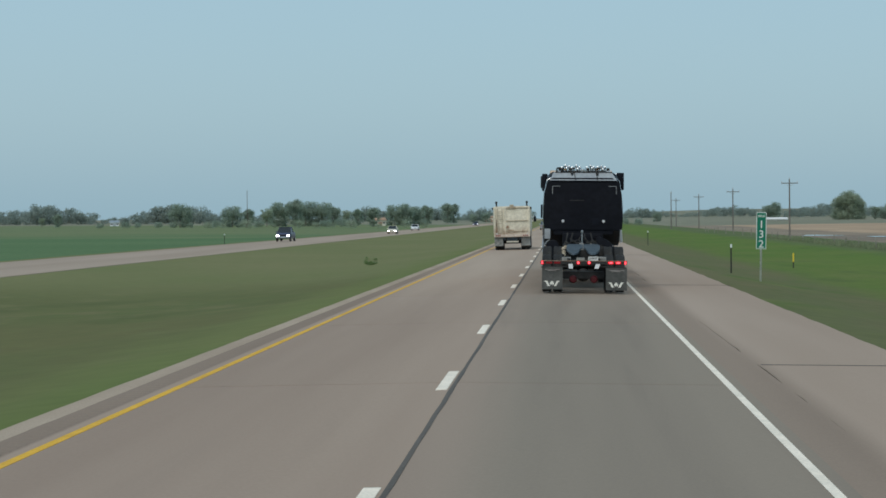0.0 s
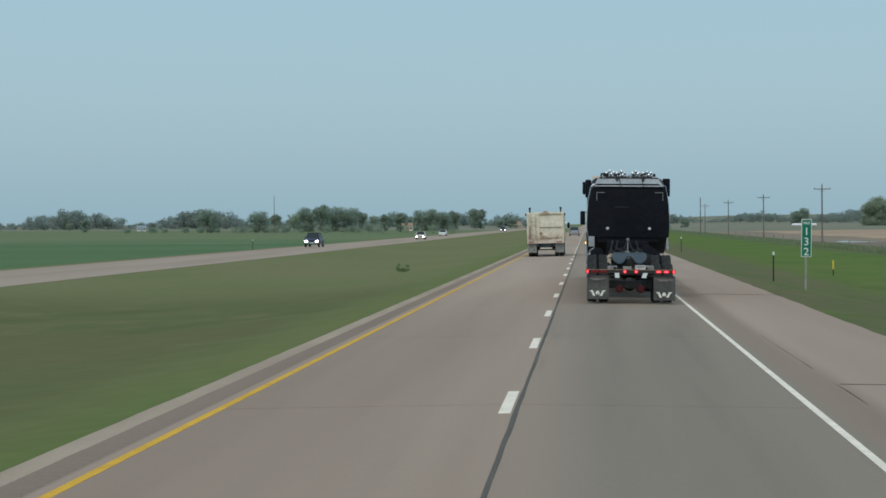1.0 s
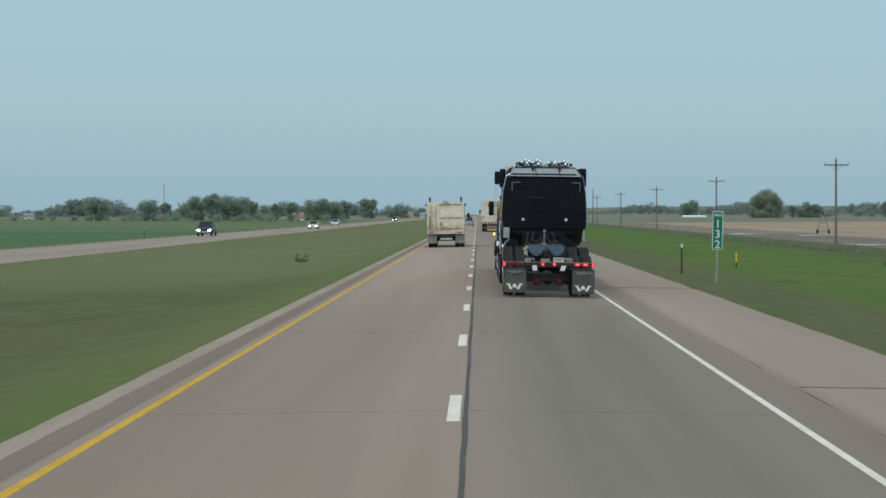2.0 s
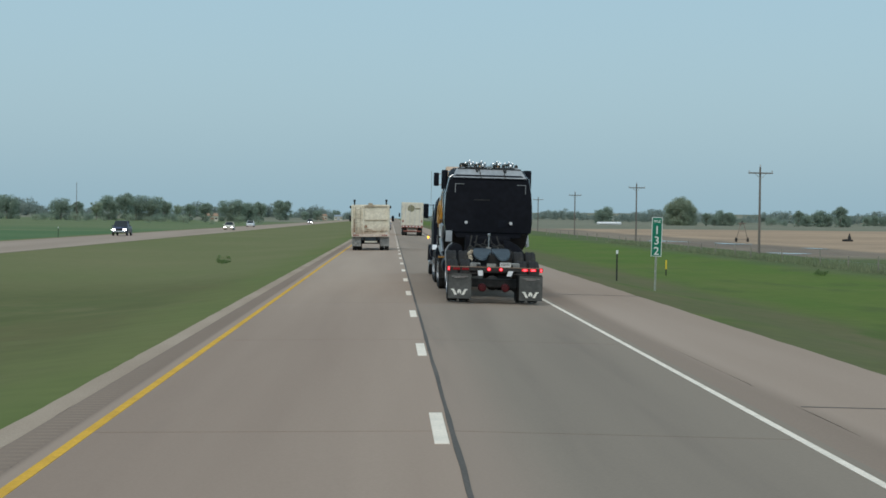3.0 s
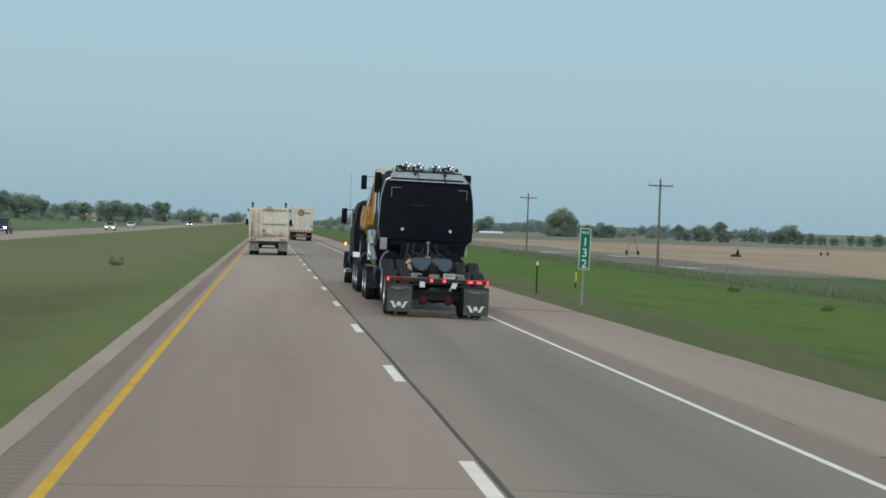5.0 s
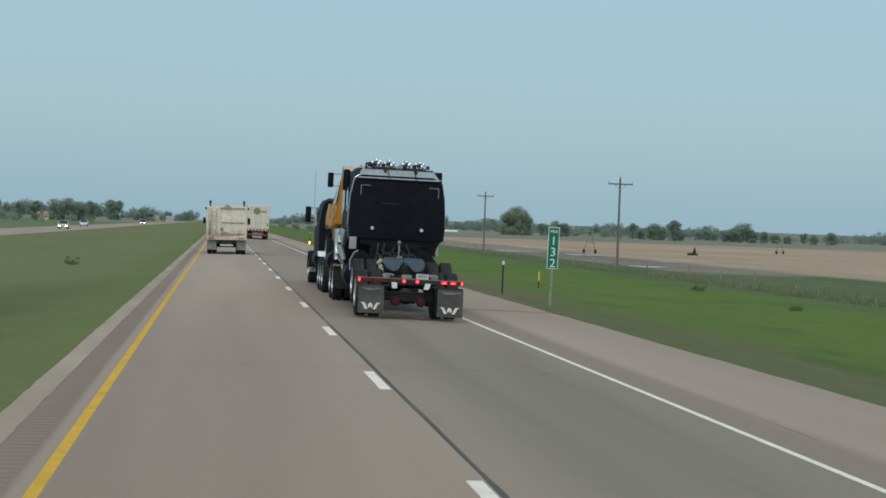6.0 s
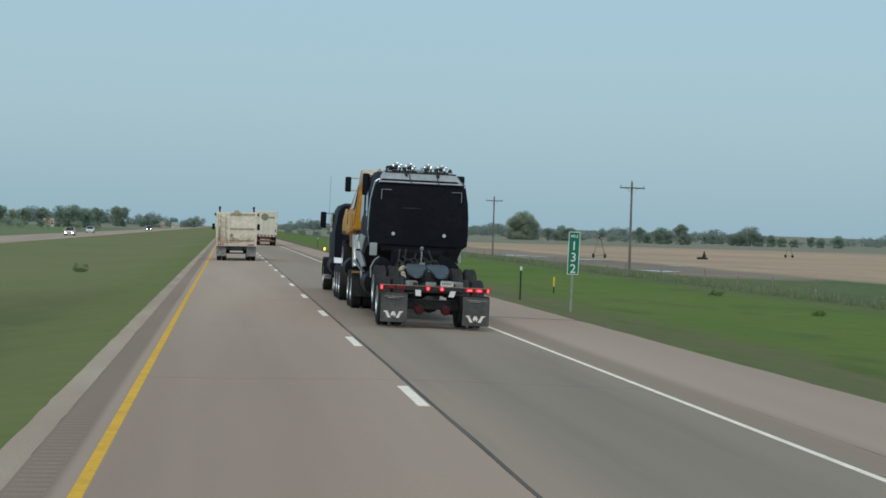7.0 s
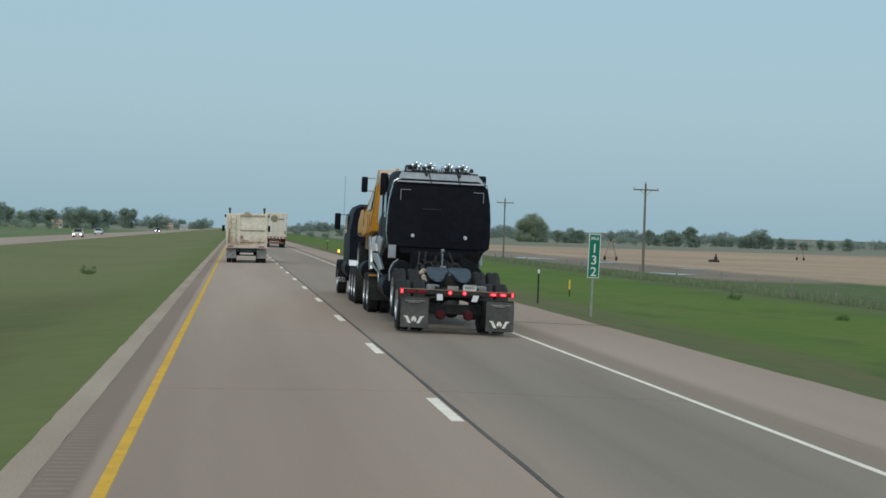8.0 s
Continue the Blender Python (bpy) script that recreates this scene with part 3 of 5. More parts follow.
def black_tractor(m):
    t = thing("tractor_unit", m, "black tractor unit with flat sleeper back and mud flaps", "truck")
    # chassis
    for s in (-1, 1):
        bm = B()
        box(bm, s * 0.43 - 0.045, s * 0.43 + 0.045, 0.05, 8.4, 0.78, 1.03, 0.015)
        part("frame_rail", bm, FRAME, t)
    for yy in (0.35, 1.65, 3.1):
        bm = B()
        box(bm, -0.42, 0.42, yy - 0.06, yy + 0.06, 0.80, 0.98, 0.015)
        part("crossmember", bm, FRAME, t)
    for yy in (1.05, 2.42):
        bm = B()
        up = 0.22 if yy > 2 else 0.0
        rod(bm, (-1.1, yy, 0.54 + up), (1.1, yy, 0.54 + up), 0.09, 14)
        turned(bm, (0, yy, 0.52 + up), "y", [(-0.22, 0.10), (-0.14, 0.19), (0.14, 0.19), (0.22, 0.10)], 18)
        part("axle", bm, FRAME, t, smooth=True)
        for s in (-1, 1):
            for x, rim in ((1.06, ALLOY), (0.74, FRAME)):
                w = wheel(t, s * x, yy, r=0.55, out=s, rim=rim)
                w.location.z += 0.24 if yy > 2 else 0.02
    for s in (-1, 1):
        bm = B()
        turned(bm, (s * 0.30, 0.20, 0.42), "y", [(-0.05, 0.05), (-0.04, 0.09), (0.04, 0.11), (0.10, 0.115), (0.18, 0.09)], 18)
        part("brake_chamber", bm, RED_PART, t, "dull red round brake chamber", smooth=True)
    bm = B()
    box(bm, -0.60, 0.60, 0.45, 0.75, 0.42, 0.64, 0.03)
    part("suspension_beam", bm, FRAME, t)
    # tail bar and lamps
    bm = B()
    box(bm, -1.24, 1.24, -0.10, 0.0, 0.860, 0.950, 0.012)
    bar = part("light_bar", bm, FRAME, t)
    bm = B()
    box(bm, -1.24, 1.24, -0.105, -0.02, 0.950, 0.962, 0.004)
    part("bar_top", bm, RUST, bar, "dusty top edge of the bar")
    for x, w, h, lab in ((-1.19, 0.062, 0.115, "lit red marker lamp"), (1.19, 0.062, 0.115, "lit red marker lamp"), (0.775, 0.165, 0.070, "lit red brake lamp"), (0.985, 0.165, 0.070, "lit red brake lamp")):
        glow = lamp(bar, x, -0.10, 0.905, w, h, RED_GLOW, "tail_lamp", label=lab)
        lamp(glow, x, -0.131, 0.905, w * 0.58, h * 0.58, RED_ON, "bulb_core", 0.006)
    for x in (-0.99, -0.76):
        lamp(bar, x, -0.10, 0.903, 0.18, 0.060, RED_OFF, "tail_lamp", label="unlit dull red lamp")
    for x in (-0.155, 0.155):
        bm = B()
        turned(bm, (x, -0.11, 0.905), "y", [(-0.02, 0.030), (-0.012, 0.050), (0.02, 0.055)], 16)
        glow = part("tail_lamp", bm, RED_GLOW, bar, "lit round red lamp", smooth=True)
        bm = B()
        turned(bm, (x, -0.131, 0.905), "y", [(-0.006, 0.012), (-0.002, 0.030), (0.004, 0.032)], 14)
        part("bulb_core", bm, RED_ON, glow, smooth=True)
    for x, a in ((-0.37, -0.006), (0.39, 0.022)):
        bm = B()
        prism(bm, [(x - 0.065 + a, 0.87), (x + 0.06 + a, 0.87), (x + 0.06 - a, 0.735), (x - 0.065 - a, 0.735)], "y", -0.112, -0.10)
        part("reflector_plate", bm, WHITE_C, bar, "white plate hung from the bar")
    lamp(bar, 0.27, -0.02, 1.03, 0.29, 0.125, PLATE, "number_plate", 0.012)
    bm = B()
    for k in range(6):
        box(bm, 0.168 + 0.037 * k, 0.184 + 0.037 * k, -0.036, -0.0325, 1.0, 1.055)
    part("plate_bar", bm, FRAME, bar)
    lamp(bar, -0.09, -0.02, 1.01, 0.24, 0.085, DUSTY, "hitch_plate", 0.02)
    mud_flap(t, -1.195, -0.60, 0, 0.035)
    mud_flap(t, 0.64, 1.24, 2)
    for s in (-1, 1):
        bm = B()
        rod(bm, (s * 0.45, -0.06, 0.79), (s * 1.22, -0.09, 0.77), 0.018, 8)
        part("flap_hanger", bm, FRAME, t)
    # fifth wheel: two lobes with a notch to the rear
    for s in (-1, 1):
        bm = B()
        pts = [(0.012, 0.97), (0.012, 0.66), (0.07, 0.60), (0.16, 0.14), (0.22, 0.04), (0.30, 0.0), (0.38, 0.03), (0.46, 0.16), (0.52, 0.38), (0.54, 0.62), (0.53, 0.84), (0.50, 0.95), (0.46, 1.0), (0.20, 1.0)]
        rings = [[(x * s * 0.92, 1.25 + 0.9 * q + dz * 0.2, 1.15 + 0.26 * q + dz) for x, q in pts] for dz in (-0.05, 0.0)]
        part("fifth_wheel_plate", loft(bm, rings), GREASE, t, "greased steel coupling plate")
    bm = B()
    box(bm, -0.44, 0.44, 1.75, 1.95, 0.95, 1.24, 0.02)
    part("fifth_wheel_bracket", bm, FRAME, t)
    rg = random.Random(17)
    for k in range(7):  # a loose bundle of pale hose
        bm = B()
        q = k / 6
        turned(bm, (-0.62 + 0.10 * q + rg.uniform(-0.03, 0.03), 1.2 + 1.3 * q, 1.06 + 0.30 * q + rg.uniform(-0.02, 0.03)), "y", [(-0.05, 0.035), (-0.02, 0.060), (0.02, 0.062), (0.05, 0.035)], 12)
        part("air_coil", bm, CREAM_D if k % 3 else FRAME, t, "dusty coiled air line", smooth=True)
    for k in range(10):  # small valves and brackets
        x, yy = rg.uniform(-0.40, 0.60), rg.uniform(2.6, 4.0)
        bm = B()
        box(bm, x - rg.uniform(0.03, 0.09), x + rg.uniform(0.03, 0.09), yy - 0.05, yy + 0.05, 1.03, 1.03 + rg.uniform(0.10, 0.42), 0.015)
        part("valve_block", bm, (FRAME, DUSTY, FRAME, RUBBER)[k % 4], t, smooth=True)
    for k in range(6):  # black hoses looped over the deck
        bm = B()
        x, yy, r0 = -0.50 + 0.19 * k + rg.uniform(-0.05, 0.05), rg.uniform(3.2, 3.9), rg.uniform(0.10, 0.19)
        prev = None
        for i in range(9):
            a = math.pi * i / 8
            p = Vector((x + r0 * math.cos(a), yy + 0.25 * i / 8, 1.22 + (r0 + 0.12) * math.sin(a)))
            if prev is not None:
                rod(bm, prev, p, 0.026, 8)
            prev = p
        part("hose_loop", bm, RUBBER, t, "looped black hose", smooth=True)
    for x, z in ((-0.50, 0.99), (0.52, 1.0)):
        bm = B()
        box(bm, x - 0.13, x + 0.13, 0.1, 0.42, z - 0.09, z + 0.07, 0.04)
        part("air_tank", bm, DUSTY, t, smooth=True)
    bm = B()
    rod(bm, (-0.02, 3.1, 1.0), (-0.02, 3.1, 1.74), 0.016, 8)
    turned(bm, (-0.02, 3.1, 1.74), "z", [(-0.02, 0.02), (0.0, 0.04), (0.05, 0.045), (0.07, 0.02)], 12)
    part("hose_tender", bm, ALLOY, t)
    # dark rounded fairings behind the cab, one sloping away, and loose lines between
    bm = B()
    prism(bm, [(-1.15, 1.0), (-1.16, 1.24), (-1.09, 1.40), (-0.98, 1.49), (-0.86, 1.51), (-0.76, 1.46), (-0.70, 1.32), (-0.68, 1.0)], "y", 3.5, 4.4, 0.05)
    part("side_fairing", bm, SATIN, t, smooth=True)
    # Pale rod laid along the left fairing to draw its highlight.
    bm = B()
    arc = [(-1.185, 1.02), (-1.195, 1.27), (-1.11, 1.45), (-1.0, 1.525)]
    for (xa, za), (xb, zb) in zip(arc, arc[1:]):
        rod(bm, (xa, 3.5, za), (xb, 3.5, zb), 0.014, 8)
    part("fairing_edge", bm, ROOF, t, "pale curved rod for the highlight on the fairing", smooth=True)
    bm = B()
    prism(bm, [(0.42, 1.0), (0.42, 1.62), (0.60, 1.60), (0.82, 1.47), (0.98, 1.28), (1.10, 1.0)], "y", 3.3, 4.4, 0.06)
    part("side_fairing", bm, SATIN, t, smooth=True)
    for k, (xa, za, xb, zb, mt) in enumerate(((-0.45, 1.72, -0.62, 1.25, RUBBER), (-0.30, 1.72, -0.48, 1.2, FRAME), (0.05, 1.7, 0.28, 1.3, FRAME), (0.25, 1.72, 0.42, 1.35, FRAME), (-0.38, 1.55, 0.30, 1.48, RUBBER), (-0.05, 1.62, -0.36, 1.36, FRAME))):
        bm = B()
        prev = None
        for i in range(7):
            q = i / 6
            p = Vector((xa + (xb - xa) * q, 4.2 - 1.3 * q, za + (zb - za) * q - 0.12 * math.sin(math.pi * q)))
            if prev is not None:
                rod(bm, prev, p, 0.024, 7)
            prev = p
        part("air_line", bm, mt, t, smooth=True)
    bm = B()
    box(bm, -0.62, 0.64, 4.3, 4.9, 1.05, 1.72, 0.08)
    part("engine_tunnel", bm, SATIN, t)
    # sleeper and cab
    bm = B()
    loft(bm, [cab_ring(4.62, 1.80, 3.42, 1.17, 1.08), cab_ring(5.3, 1.75, 3.62, 1.19, 1.10), cab_ring(6.4, 1.45, 3.66, 1.20, 1.08), cab_ring(7.4, 1.3, 3.55, 1.19, 1.02), cab_ring(8.2, 1.3, 2.75, 1.16, 1.00)])
    cab = part("cab", bm, BLACK, t, "black sleeper cab", smooth=True)
    bm = B()
    prism(bm, [(-1.17, 1.87), (-1.08, 1.82), (1.20, 1.815), (1.236, 1.86), (1.25, 2.15), (1.21, 2.9), (1.13, 3.28), (1.04, 3.345), (-0.99, 3.345), (-1.09, 3.28), (-1.17, 2.9), (-1.21, 2.15)], "y", 4.56, 4.66, 0.03)
    wall = part("back_wall", bm, SATIN, t, "flat satin black sleeper wall", smooth=True)
    bm = B()
    prism(bm, [(-0.86, 1.66), (0.93, 1.68), (1.00, 1.84), (-0.94, 1.84)], "y", 4.60, 4.72, 0.02)
    part("lower_skirt", bm, SATIN, t)
    for s, x in ((-1, -0.93), (1, 1.045)):
        bm = B()
        box(bm, min(x, x - s * 0.24), max(x, x - s * 0.24), 4.545, 4.56, 3.165, 3.177)
        box(bm, x - 0.006, x + 0.006, 4.545, 4.56, 2.925, 3.178)
        part("corner_trim", bm, ROOF, wall, "pale corner trim line")
    for x in (-0.60, 0.655):
        bm = B()
        turned(bm, (x, 4.55, 2.09), "y", [(-0.022, 0.022), (-0.018, 0.036), (-0.02, 0.040), (0.01, 0.046)], 18)
        part("work_lamp", bm, LENS, wall, "round pale work lamp", smooth=True)
    bm = B()
    box(bm, 0.30, 0.52, 4.548, 4.56, 1.98, 2.18, 0.004)
    part("vent", bm, BLACK, wall)
    for zz, x0, x1 in ((2.72, -0.40, 0.05),):
        bm = B()
        box(bm, x0, x1, 4.553, 4.56, zz, zz + 0.025)
        part("seam", bm, FRAME, wall)
    # Dark strip added to hide the bright lip between wall and roof.
    bm = B()
    box(bm, -1.0, 1.05, 4.535, 4.575, 3.312, 3.352, 0.01)
    part("gutter", bm, SATIN, wall, smooth=True)
    # grey sloping roof cap and its seams
    bm = B()
    rings = [[(-1.02, 4.58, 3.35), (1.07, 4.58, 3.35), (1.07, 4.66, 3.31), (-1.02, 4.66, 3.31)], [(-0.90, 4.86, 3.60), (0.92, 4.86, 3.60), (0.98, 4.96, 3.50), (-0.96, 4.96, 3.50)],
             [(-0.80, 5.25, 3.685), (0.84, 5.25, 3.685), (0.96, 5.3, 3.56), (-0.92, 5.3, 3.56)], [(-0.78, 6.9, 3.68), (0.80, 6.9, 3.68), (0.95, 6.9, 3.5), (-0.92, 6.9, 3.5)]]
    roof = part("roof", loft(bm, rings), ROOF, t, "dusty grey roof cap", smooth=True)
    for x in (-0.26, 0.42):
        bm = B()
        rod(bm, (x + 0.05, 4.575, 3.36), (x, 4.855, 3.61), 0.012, 6)
        part("seam", bm, FRAME, roof)
    bm = B()
    box(bm, -0.86, 0.92, 4.84, 4.875, 3.60, 3.625, 0.008)
    part("roof_seam", bm, FRAME, roof)
    rng = random.Random(5)
    for x in (-0.80,):
        bm = B()
        rod(bm, (x, 5.0, 3.60), (x, 5.02, 3.74), 0.025, 8)
        rod(bm, (x, 5.02, 3.74), (x + 0.22, 5.05, 3.765), 0.025, 8)
        part("rail", bm, FRAME, roof)
    # chrome trumpets and lamps on thin stands, in two clusters
    for cx in (-0.37, 0.42):
        for k in range(6):
            x = cx - 0.28 + 0.112 * k + rng.uniform(-0.015, 0.015)
            yy, zz = 5.05 + 0.20 * (k % 3), 3.755 + 0.030 * ((k * 2) % 3) + rng.uniform(-0.012, 0.012)
            bm = B()
            turned(bm, (x, yy, zz), "y", [(-0.16, 0.016), (-0.15, 0.035), (-0.10, 0.038), (-0.02, 0.030), (0.16, 0.022), (0.42, 0.032), (0.52, 0.055)], 14)
            part("roof_horn", bm, CHROME, roof, "chrome roof horn", smooth=True)
            bm = B()
            rod(bm, (x, yy - 0.06, 3.60), (x, yy - 0.06, zz), 0.013, 6)
            part("horn_stand", bm, FRAME, roof)
            bm = B()
            rod(bm, (x, yy + 0.14, 3.62), (x, yy + 0.14, zz), 0.013, 6)
            part("horn_stand", bm, FRAME, roof)
        for k in range(5):
            x = cx - 0.235 + 0.112 * k
            bm = B()
            turned(bm, (x, 4.97, 3.705 + 0.028 * (k % 2)), "y", [(-0.055, 0.022), (-0.045, 0.040), (0.03, 0.036), (0.08, 0.02)], 12)
            part("roof_lamp", bm, (FRAME, CHROME, FRAME)[k % 3], roof, smooth=True)
            bm = B()
            rod(bm, (x, 4.98, 3.58), (x, 4.98, 3.705), 0.014, 6)
            part("lamp_stand", bm, FRAME, roof)
        bm = B()
        box(bm, cx - 0.30, cx + 0.32, 4.96, 5.0, 3.635, 3.662, 0.006)
        part("horn_rail", bm, FRAME, roof)
        bm = B()
        rod(bm, (cx - 0.02, 4.93, 3.66), (cx + 0.05, 4.72, 3.53), 0.022, 8)
        rod(bm, (cx + 0.10, 4.93, 3.66), (cx + 0.05, 4.72, 3.53), 0.016, 8)
        part("horn_hose", bm, FRAME, roof, "dark air hose down the roof", smooth=True)
    for x in (-0.06, 0.03, 0.12):
        bm = B()
        turned(bm, (x, 5.0, 3.68), "z", [(-0.08, 0.03), (-0.02, 0.04), (0.02, 0.038), (0.045, 0.015)], 12)
        part("roof_lamp", bm, CHROME, roof, smooth=True)
    for x in (-0.70, 0.80):
        bm = B()
        turned(bm, (x, 5.2, 3.70), "z", [(-0.03, 0.05), (0.02, 0.05), (0.05, 0.03), (0.06, 0.01)], 14)
        part("roof_lamp", bm, FRAME, roof, smooth=True)
    # side trim, windows, stacks, steps
    for s in (-1, 1):
        bm = B()
        dx = 0.032 if s > 0 else 0.0
        edge = [(1.18 + dx, 1.86), (1.222 + dx, 2.15), (1.215 + dx * 0.9, 2.55), (1.19 + dx * 0.7, 2.92), (1.10 + dx, 3.35), (0.99 + dx, 3.425)]
        for (xa, za), (xb, zb) in zip(edge, edge[1:]):
            rod(bm, (s * xa, 4.63, za), (s * xb, 4.63, zb), 0.017 if s < 0 else 0.009, 8)
        part("edge_trim", bm, CHROME, cab, "bright corner trim")
        bm = B()
        prism(bm, [(5.3, 2.5), (6.0, 2.5), (5.95, 3.1), (5.35, 3.1)], "x", s * 1.185, s * 1.205)
        part("side_window", bm, GLASS, cab)
        bm = B()
        prism(bm, [(6.7, 2.35), (7.9, 2.35), (7.6, 3.05), (6.75, 3.1)], "x", s * 1.17, s * 1.20)
        part("side_window", bm, GLASS, cab)
        bm = B()
        rod(bm, (s * 1.16, 6.45, 1.9), (s * 1.16, 6.45, 3.55), 0.06, 14)
        part("exhaust_stack", bm, BLACK, t, "black exhaust stack", smooth=True)
        bm = B()
        turned(bm, (s * 0.92, 5.7, 0.85), "y", [(-0.75, 0.20), (-0.70, 0.31), (0.70, 0.31), (0.75, 0.20)], 22)
        part("fuel_tank", bm, BLACK, t, "round black fuel tank", smooth=True)
        bm = B()
        if s < 0:
            box(bm, -1.17, -0.99, 4.45, 4.50, 1.54, 1.85, 0.01)
            part("step_panel", bm, ROOF, t, "plain grey panel", smooth=True)
        else:
            prism(bm, [(1.15, 1.84), (1.27, 1.82), (1.30, 1.44), (1.23, 1.40), (1.20, 1.58)], "y", 6.2, 6.75, 0.012)
            part("fairing_blade", bm, WHITE_C, t, "white upright fairing piece", smooth=True)
        for pts, mt, lab in (([(5.35, 1.98), (6.9, 2.05), (7.3, 1.92), (6.6, 1.64), (6.2, 1.62)], ALLOY, "bright fairing piece"),
                             ([(7.5, 2.04), (9.2, 2.0), (8.8, 1.64), (7.4, 1.66), (7.9, 1.88)], WHITE_C, "white fairing piece"),
                             ([(5.0, 1.26), (6.6, 1.60), (8.6, 1.60), (8.2, 1.44), (6.1, 1.22)], ALLOY, "bright slanting step fairing"),
                             ([(5.4, 1.10), (5.9, 1.12), (9.4, 1.36), (9.4, 1.28)], ALLOY, "dull rail")):
            if s > 0:
                continue
            bm = B()
            prism(bm, pts, "x", s * 1.19, s * 1.25, 0.015)
            part("fairing_blade", bm, mt, t, lab, smooth=True)
    mirror(t, 1.22, 6.6, 3.36, 1, 0.56, 0.24)
    mirror(t, -1.19, 6.6, 3.32, -1, 0.56, 0.18)
    # bonnet, tipped up at the tow hitch
    bm = B()
    loft(bm, [cab_ring(8.2, 1.3, 2.55, 1.05, 0.85), cab_ring(9.0, 1.25, 2.4, 0.98, 0.70), cab_ring(9.7, 1.2, 2.2, 0.85, 0.6)])
    part("bonnet", bm, BLACK, t, smooth=True)
    for s in (-1, 1):
        w = wheel(t, s * 0.9, 9.0, out=s)
        w.location.z += 0.62
    bm = B()
    rod(bm, (-0.9, 9.0, 1.14), (0.9, 9.0, 1.14), 0.08, 12)
    part("axle", bm, FRAME, t)
    return t


black_tractor(pose(2.02, 0.0, road_z(2.02), 0, 0.83, 0))


# ---------------------------------------------------------------- the lead tractor and the yellow one riding on it
def axle(parent, yy, half=1.1, z=0.52):
    bm = B()
    rod(bm, (-half, yy, z), (half, yy, z), 0.09, 12)
    return part("axle", bm, FRAME, parent)


def narrow(bm):
    """Draws the sides in towards the roof."""
    for q in bm.verts:
        if q.co.z > 2.6:
            q.co.x *= 1 - 0.17 * (q.co.z - 2.6) / 1.16


def yellow_tractor(m):
    t = thing("tractor_unit", m, "yellow tractor unit riding nose-up on the lead truck", "truck")
    for s in (-1, 1):
        bm = B()
        prism(bm, [(-0.4, 0.78), (-0.4, 1.02), (6.6, 1.62), (6.6, 1.38)], "x", s * 0.43 - 0.045, s * 0.43 + 0.045)
        part("frame_rail", bm, FRAME, t)
    for yy in (0.0, 1.32):
        axle(t, yy)
        for s in (-1, 1):
            wheel(t, s * 1.06, yy, out=s)
            wheel(t, s * 0.74, yy, out=s, rim=FRAME)
    axle(t, 6.0, 1.0, 1.32)
    for s in (-1, 1):
        w = wheel(t, s * 0.98, 6.0, out=s)
        w.location.z = 1.32
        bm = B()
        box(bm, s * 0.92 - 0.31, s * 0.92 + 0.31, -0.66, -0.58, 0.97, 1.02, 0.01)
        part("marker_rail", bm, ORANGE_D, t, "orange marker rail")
        bm = B()
        box(bm, s * 0.92 - 0.29, s * 0.92 + 0.29, -0.62, -0.60, 0.34, 0.96, 0.004)
        part("mud_flap", bm, RUBBER, t)
        bm = B()
        turned(bm, (s * 0.95, 2.9, 1.05), "y", [(-0.65, 0.2), (-0.6, 0.3), (0.6, 0.3), (0.65, 0.2)], 20)
        part("fuel_tank", bm, BLACK, t, "round black fuel tank", smooth=True)
        bm = B()
        prism(bm, [(0.3, 1.15), (0.9, 1.1), (1.5, 2.0), (0.8, 2.05)], "x", s * 1.06, s * 1.13, 0.01)
        part("fairing_blade", bm, ALLOY, t, "bright slanting fairing", smooth=True)
        bm = B()
        rod(bm, (s * 0.90, -0.30, 1.5), (s * 0.86, -0.52, 3.62), 0.05, 12)
        part("exhaust_stack", bm, BROWN, t, "dark brown exhaust stack", smooth=True)
    bm = B()
    prism(bm, [(-0.05, 2.15), (-0.35, 3.55), (-0.15, 3.76), (0.35, 3.76), (1.1, 3.35), (2.3, 2.80), (3.5, 2.66), (3.9, 2.1), (3.6, 2.0)], "x", -1.20, 1.20, 0.09)
    narrow(bm)
    cab = part("cab", bm, YELLOW, t, "yellow cab tilted nose-up", smooth=True)
    bm = B()
    prism(bm, [(3.3, 2.0), (3.4, 2.75), (5.6, 2.78), (6.4, 2.55), (6.7, 2.1), (6.4, 1.98)], "x", -1.14, 1.14, 0.16)
    part("bonnet", bm, YELLOW, t, "yellow bonnet", smooth=True)
    for s in (-1, 1):
        bm = B()
        prism(bm, [(0.55, 2.75), (1.9, 2.72), (0.95, 3.25), (0.6, 3.38)], "x", s * 1.192, s * 1.208)
        narrow(bm)
        part("side_window", bm, GLASS, cab)
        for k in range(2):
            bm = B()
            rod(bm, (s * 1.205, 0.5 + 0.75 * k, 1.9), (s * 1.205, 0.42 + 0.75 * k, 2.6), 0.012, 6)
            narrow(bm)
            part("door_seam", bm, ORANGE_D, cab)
    for k in range(3):
        bm = B()
        turned(bm, (-0.55 + 0.55 * k, 0.0, 3.80), "z", [(0, 0.05), (0.04, 0.045), (0.06, 0.02)], 10)
        part("roof_lamp", bm, AMBER_OFF, cab, "unlit amber roof lamp", smooth=True)
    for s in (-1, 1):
        # Dark orange strip that paints shade onto the side behind the door.
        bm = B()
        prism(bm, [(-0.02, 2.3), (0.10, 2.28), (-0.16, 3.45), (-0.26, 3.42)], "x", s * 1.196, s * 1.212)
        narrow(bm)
        part("door_gap", bm, ORANGE_D, cab, "strip of painted shade behind the door")
        bm = B()
